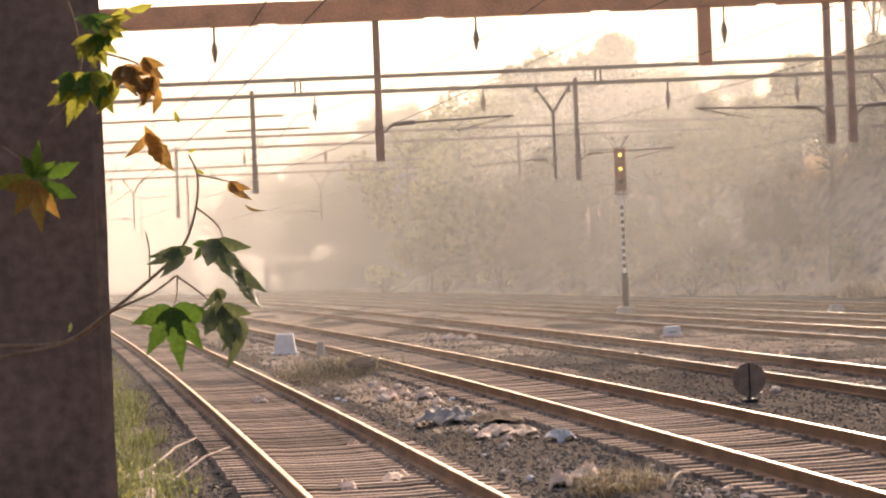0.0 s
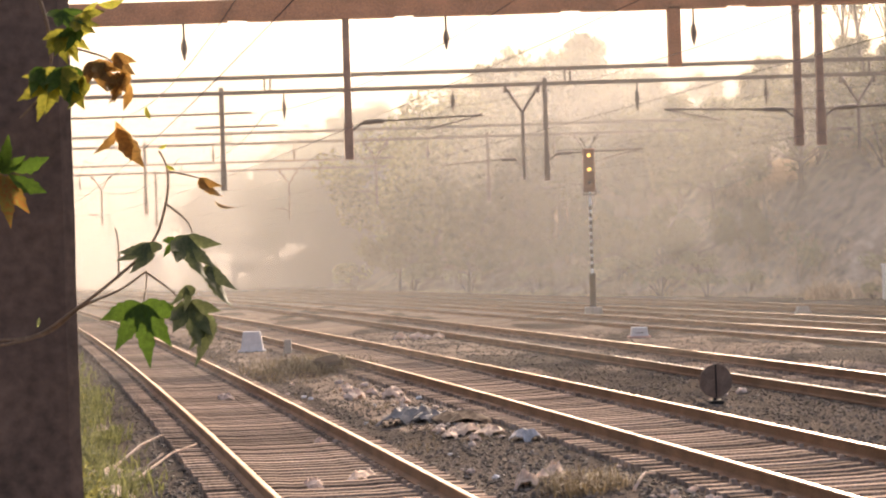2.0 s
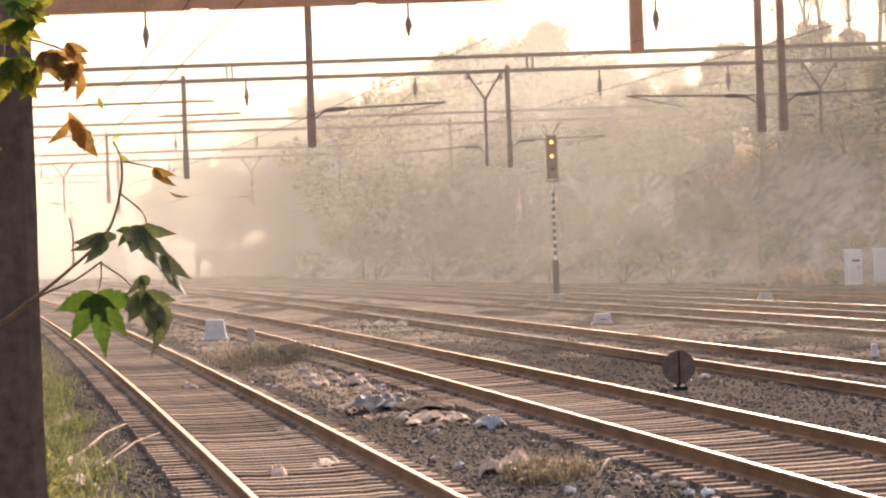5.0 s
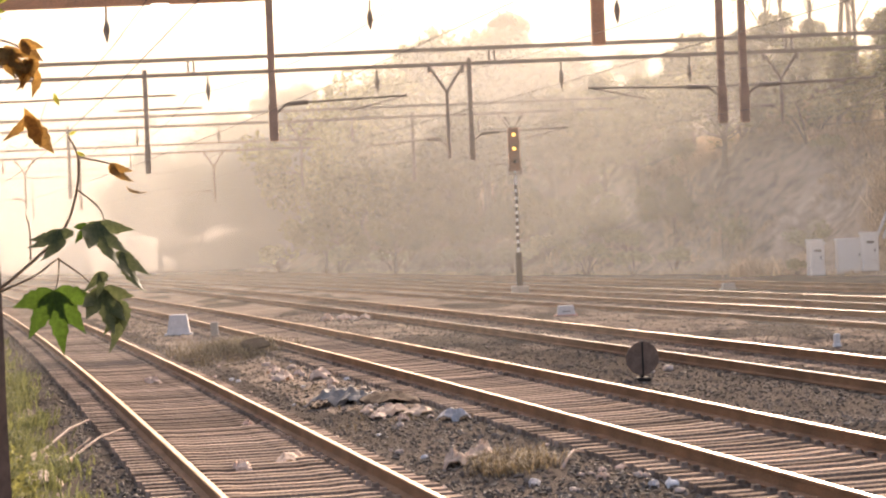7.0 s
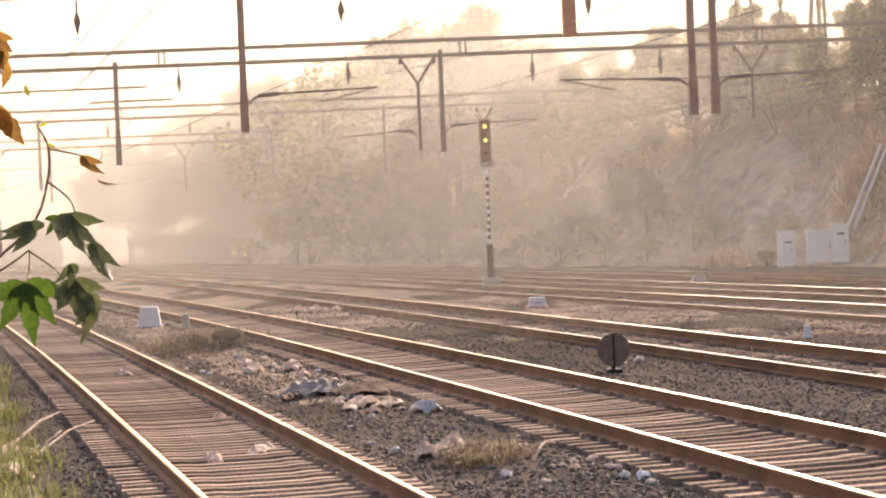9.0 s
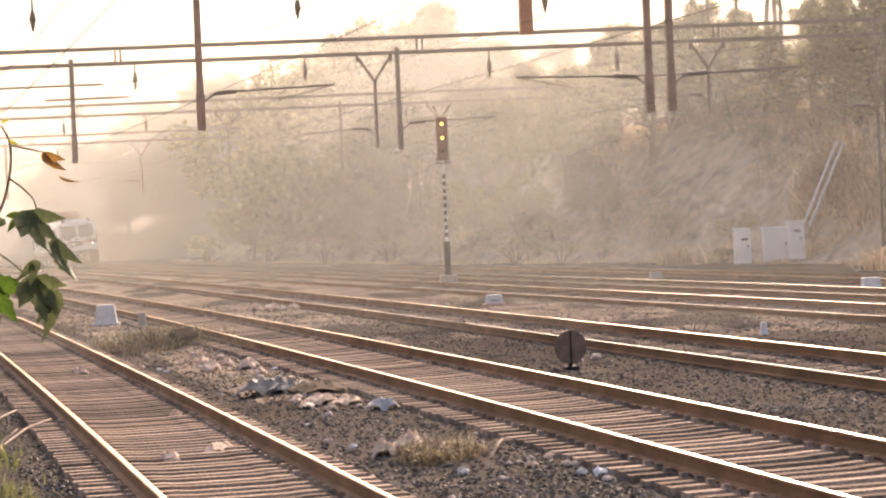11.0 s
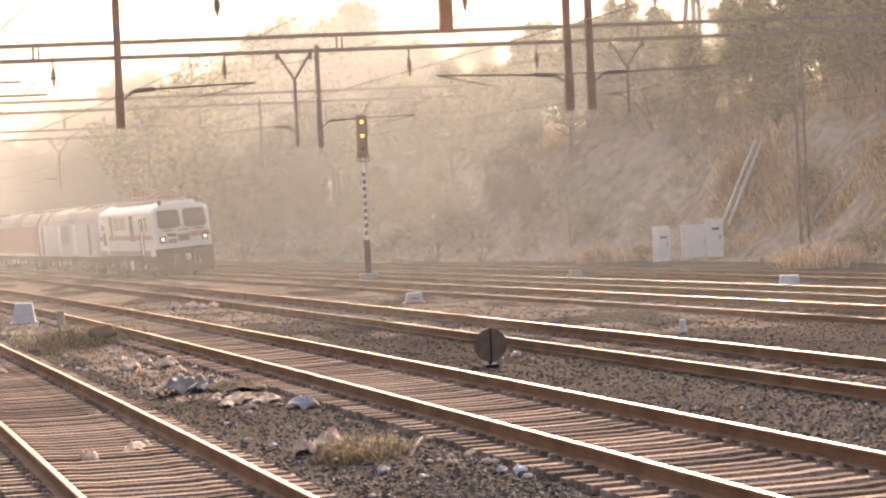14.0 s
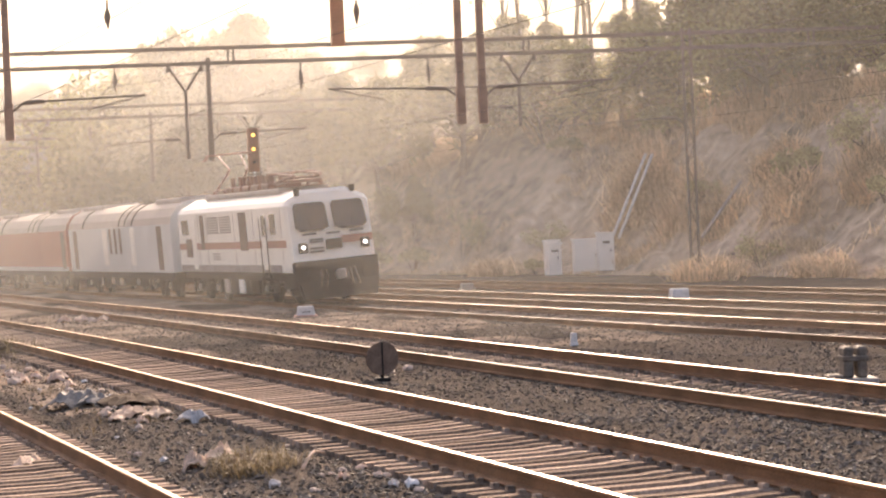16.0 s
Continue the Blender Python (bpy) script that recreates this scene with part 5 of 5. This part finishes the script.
SOIL = mat("dark_soil", (0.085, 0.056, 0.038), 0.95, spec=0.04, var=0.5, scale=4, fine=25, bump=0.7)
crumple("plastic_sheet", -0.1, 35.8, 0.62, 1.1, 0.32, PLASTIC, "crumpled grey plastic sheet in the dirt", "plastic litter", 1)
crumple("plastic_sheet", 0.22, 35.3, 0.42, 0.7, 0.2, PLASTIC, "small crumpled grey plastic sheet in the dirt", "plastic litter", 2)
crumple("soil_mound", 0.6, 35.0, 0.8, 1.4, 0.17, SOIL, "low heap of dark soil between the tracks", "soil heap", 3)
crumple("soil_mound", 1.66, 24.8, 0.55, 0.9, 0.14, SOIL, "small heap of dark soil under a dry tuft", "soil heap", 17)
crumple("soil_mound", -2.2, 53.0, 1.9, 4.5, 0.24, SOIL, "grassy heap of dark soil between the tracks", "soil heap", 4, -0.1)
crumple("paper_bag", 1.42, 31.2, 0.3, 0.55, 0.18, PAPER, "crumpled bluish-white paper bag on the ballast", "paper litter", 5)
crumple("cardboard_scrap", 1.15, 25.5, 0.26, 0.5, 0.16, CARD, "torn brown cardboard scrap beside a dry tuft", "cardboard litter", 6)
crumple("cardboard_scrap", 1.42, 25.6, 0.28, 0.5, 0.22, CARD, "folded brown cardboard scrap beside a dry tuft", "cardboard litter", 7)
crumple("cardboard_scrap", 0.62, 32.6, 0.32, 0.7, 0.14, CARD, "pinkish cardboard scrap in the dirt", "cardboard litter", 8)
crumple("cardboard_scrap", 0.98, 32.3, 0.25, 0.6, 0.12, CARD, "small brown cardboard scrap in the dirt", "cardboard litter", 9)
crumple("paper_scrap", 1.78, 22.9, 0.12, 0.22, 0.06, PAPER, "small white paper scrap on the ballast", "paper litter", 10)
crumple("paper_scrap", 2.81, 22.0, 0.1, 0.2, 0.06, PAPER, "small white paper scrap on the ballast", "paper litter", 11)
crumple("paper_scrap", 2.97, 21.9, 0.13, 0.2, 0.07, WHITEWASH, "small pale paper scrap on the ballast", "paper litter", 12)
crumple("paper_scrap", -0.63, 27.0, 0.26, 0.5, 0.12, CARD, "crumpled brown paper between the rails", "paper litter", 13, 0.04)
rg = random.Random(58)
for x, y, w in ((-1.25, 44.6, 0.34), (-1.05, 42.4, 0.38), (-0.45, 42.2, 0.42), (-0.8, 43.6, 0.26), (-0.2, 40.2, 0.24), (0.3, 33.0, 0.2), (0.45, 32.2, 0.26), (0.75, 31.6, 0.2), (-3.4, 43.2, 0.34), (-1.15, 26.2, 0.26),
                (-1.3, 32.2, 0.2), (2.45, 23.0, 0.14), (2.7, 23.6, 0.12), (0.1, 70.0, 0.5), (-0.4, 71.2, 0.45), (0.7, 70.6, 0.4)):
    k0 = int(100 * abs(x) + y)
    on = 0.05 if x < x1(y) + 1.4 else 0.0
    crumple("wrapper", x, y, w * 0.75, w * rg.uniform(0.9, 1.5), w * rg.uniform(0.35, 0.6), WRAPPER, "crumpled peach-coloured wrapper lying by the tracks", "litter", k0 % 97 + 20, on)
crumple("rubbish", -3.9, 30.0, 0.5, 1.0, 0.2, CARD, "brown rubbish in the grass beside the track", "litter", 14)
crumple("rubbish", -3.5, 27.4, 0.45, 0.8, 0.18, PALEROCK, "pale rubbish in the grass beside the track", "litter", 15)
k = 0
for x, y, s in ((-1.3, 45.3, 0.11), (-1.13, 41.9, 0.13), (-0.97, 45.5, 0.09), (-0.4, 42.5, 0.17), (-0.75, 43.5, 0.08), (5.04, 39.3, 0.09), (5.35, 39.4, 0.10), (0.0, 70.5, 0.16), (0.4, 69.5, 0.14), (-0.5, 71.5, 0.14),
                (0.8, 71.0, 0.12), (-1.5, 47.5, 0.09), (-0.2, 39.0, 0.07), (0.35, 33.6, 0.07), (2.3, 28.2, 0.05), (2.5, 23.5, 0.05), (2.1, 22.3, 0.05)):
    k += 1
    rock(x, y, s, PALEROCK, "pale pinkish rock lying in the dirt", k)
for x, y, s in ((-3.48, 43.6, 0.14), (-1.12, 26.0, 0.10), (-1.27, 32.3, 0.06), (-0.72, 26.6, 0.07)):
    k += 1
    rock(x, y, s, PALEROCK, "pale rock lying on the sleepers", k, 0.04)


rg = random.Random(41)
for i in range(46):
    y = 21 + 34 * rg.random() ** 1.4
    x = (x1(y) + x2(y)) / 2 + rg.uniform(-0.9, 1.1)
    k += 1
    rock(x, y, rg.uniform(0.025, 0.06), PALEROCK if i % 3 else WHITEWASH, "small pale stone among the ballast", k)


def stick(pts, r, label, m=CARD):
    bm = bm_()
    tube(bm, [(x, y, ground_z(x, y) + u) for x, y, u in pts], [r, r * 0.9, r * 0.7, r * 0.5][:len(pts)], 6)
    tagged(part("stick", bm, m, None, label), category="stick")


stick([(-3.55, 28.0, 0.02), (-3.3, 28.8, 0.1), (-3.05, 29.8, 0.2), (-2.8, 30.5, 0.24)], 0.02, "pale broken stick leaning in the grass")
stick([(-3.75, 27.2, 0.05), (-3.65, 28.0, 0.1), (-3.5, 29.0, 0.12), (-3.4, 29.6, 0.12)], 0.02, "broken grey branch lying in the weeds", BARK)
stick([(-3.35, 29.3, 0.02), (-3.3, 29.5, 0.14), (-3.22, 29.6, 0.18), (-3.15, 29.8, 0.22)], 0.022, "pale twig standing out of the weeds")
stick([(-4.1, 30.5, 0.05), (-3.9, 31.3, 0.12), (-3.7, 32.3, 0.2), (-3.5, 33.0, 0.2)], 0.025, "dry twig lying in the weeds")
stick([(2.15, 24.0, 0.0), (2.22, 24.1, 0.1), (2.3, 24.3, 0.15), (2.42, 24.5, 0.12)], 0.02, "bent dry twig on the ballast")
slab = bm_()
box(slab, -0.3, 0.3, -0.22, 0.22, 0.0, 0.15, 0.04)
bmesh.ops.subdivide_edges(slab, edges=list(slab.edges), cuts=2, use_grid_fill=True)
for v in slab.verts:
    v.co += Vector((0.06, 0.06, 0.05)) * noise.noise(v.co * 4.0)
slab = part("broken_slab", slab, SOIL, None, "dark broken slab tilted on a grassy soil heap")
slab.matrix_basis = pose(-1.85, 51.9, ground_z(-1.85, 51.9) + 0.16, 14, -12, 20)
tagged(slab, category="slab")


# ---- far footbridge in the haze ----
def footbridge(y):
    th = thing("footbridge", "pale hazy footbridge spanning the distant tracks", "footbridge", at=(0, y, 0))
    bm = bm_()
    box(bm, -120, 10, -1.2, 1.2, 6.0, 6.5, 0.05)
    part("deck", bm, CONCRETE, th)
    for i in range(26):
        bm = bm_()
        box(bm, -120 + i * 5, -119.8 + i * 5, -1.2, -1.0, 6.5, 8.0)
        part("railing_post", bm, CONCRETE, th)
    for x in (-112, -84, -22, 6):
        bm = bm_()
        box(bm, x - 0.4, x + 0.4, -0.5, 0.5, -1.5, 6.0, 0.04)
        part("pier", bm, CONCRETE, th)
    bm = bm_()
    box(bm, -120, 10, -1.2, -1.1, 7.9, 8.05)
    part("handrail", bm, CONCRETE, th)


footbridge(400)


# ---- dust haze: thin see-through upright sheets imitate it, fading out upwards and at the ground ----
def haze():
    m = bpy.data.materials.new("dust_haze")
    m.use_nodes = True
    n, l = m.node_tree.nodes, m.node_tree.links
    tr, df, ms = n.new("ShaderNodeBsdfTranslucent"), n.new("ShaderNodeBsdfDiffuse"), n.new("ShaderNodeMixShader")
    for nd in (tr, df):
        nd.inputs["Color"].default_value = DUST
    ms.inputs[0].default_value = 0.65
    l.new(df.outputs[0], ms.inputs[1])
    l.new(tr.outputs[0], ms.inputs[2])
    clear, veil, amount = n.new("ShaderNodeBsdfTransparent"), n.new("ShaderNodeMixShader"), n.new("ShaderNodeAttribute")
    amount.attribute_name = "dust_amount"
    l.new(amount.outputs["Fac"], veil.inputs[0])
    l.new(clear.outputs[0], veil.inputs[1])
    l.new(ms.outputs[0], veil.inputs[2])
    l.new(veil.outputs[0], n["Material Output"].inputs["Surface"])
    V, F, D = [], [], []
    nx, nz = 70, 36
    for y, open_, banked in HAZE:
        xa, xb, z0, z1 = -0.28 * y - 4, 0.45 * y + 4, -1.5, 14.0 + 0.14 * y
        k0 = len(V)
        for j in range(nz + 1):
            z = z0 + (z1 - z0) * (j / nz) ** 2.0
            up = (z - z0) / (z1 - z0)
            for i in range(nx + 1):
                x = xa + (xb - xa) * i / nx
                d = min(1.0, max(0.0, (z - ground_z(x, y)) / 0.6))
                fall = min(1.0, max(0.0, (1.0 - up) / 0.6)) * (1 + 0.5 * min(1.0, max(0.0, (2.2 - z) / 1.4)) * (y < 60))
                side = min(1.0, max(0.0, (x - x4(y) - 3.0) / 9.0))
                dens = open_ + (banked - open_) * side * side * (3 - 2 * side)
                V.append((x, y, z))
                D.append(min(0.95, dens * d * d * (3 - 2 * d) * fall * (1 + 0.25 * noise.noise((x * 0.05, z * 0.1, y)))))
        for j in range(nz):
            for i in range(nx):
                a = k0 + j * (nx + 1) + i
                F.append((a, a + 1, a + nx + 2, a + nx + 1))
    me = bpy.data.meshes.new("dust_haze")
    me.from_pydata(V, [], F)
    me.attributes.new("dust_amount", "FLOAT", "POINT").data.foreach_set("value", D)
    me.materials.append(m)
    tagged(new("dust_haze", me), "see-through sheets standing in for sunlit dust haze over the far tracks", "haze", kind="stuff")


DUST = (0.482, 0.468, 0.43, 1)
# distance, sheet opacity over the tracks, sheet opacity along the cutting
HAZE = ((46, 0.04, 0.035), (77, 0.075, 0.065), (106, 0.11, 0.12), (126, 0.08, 0.26), (150, 0.09, 0.38), (206, 0.58, 0.48), (262, 0.92, 0.90))
haze()


motions()
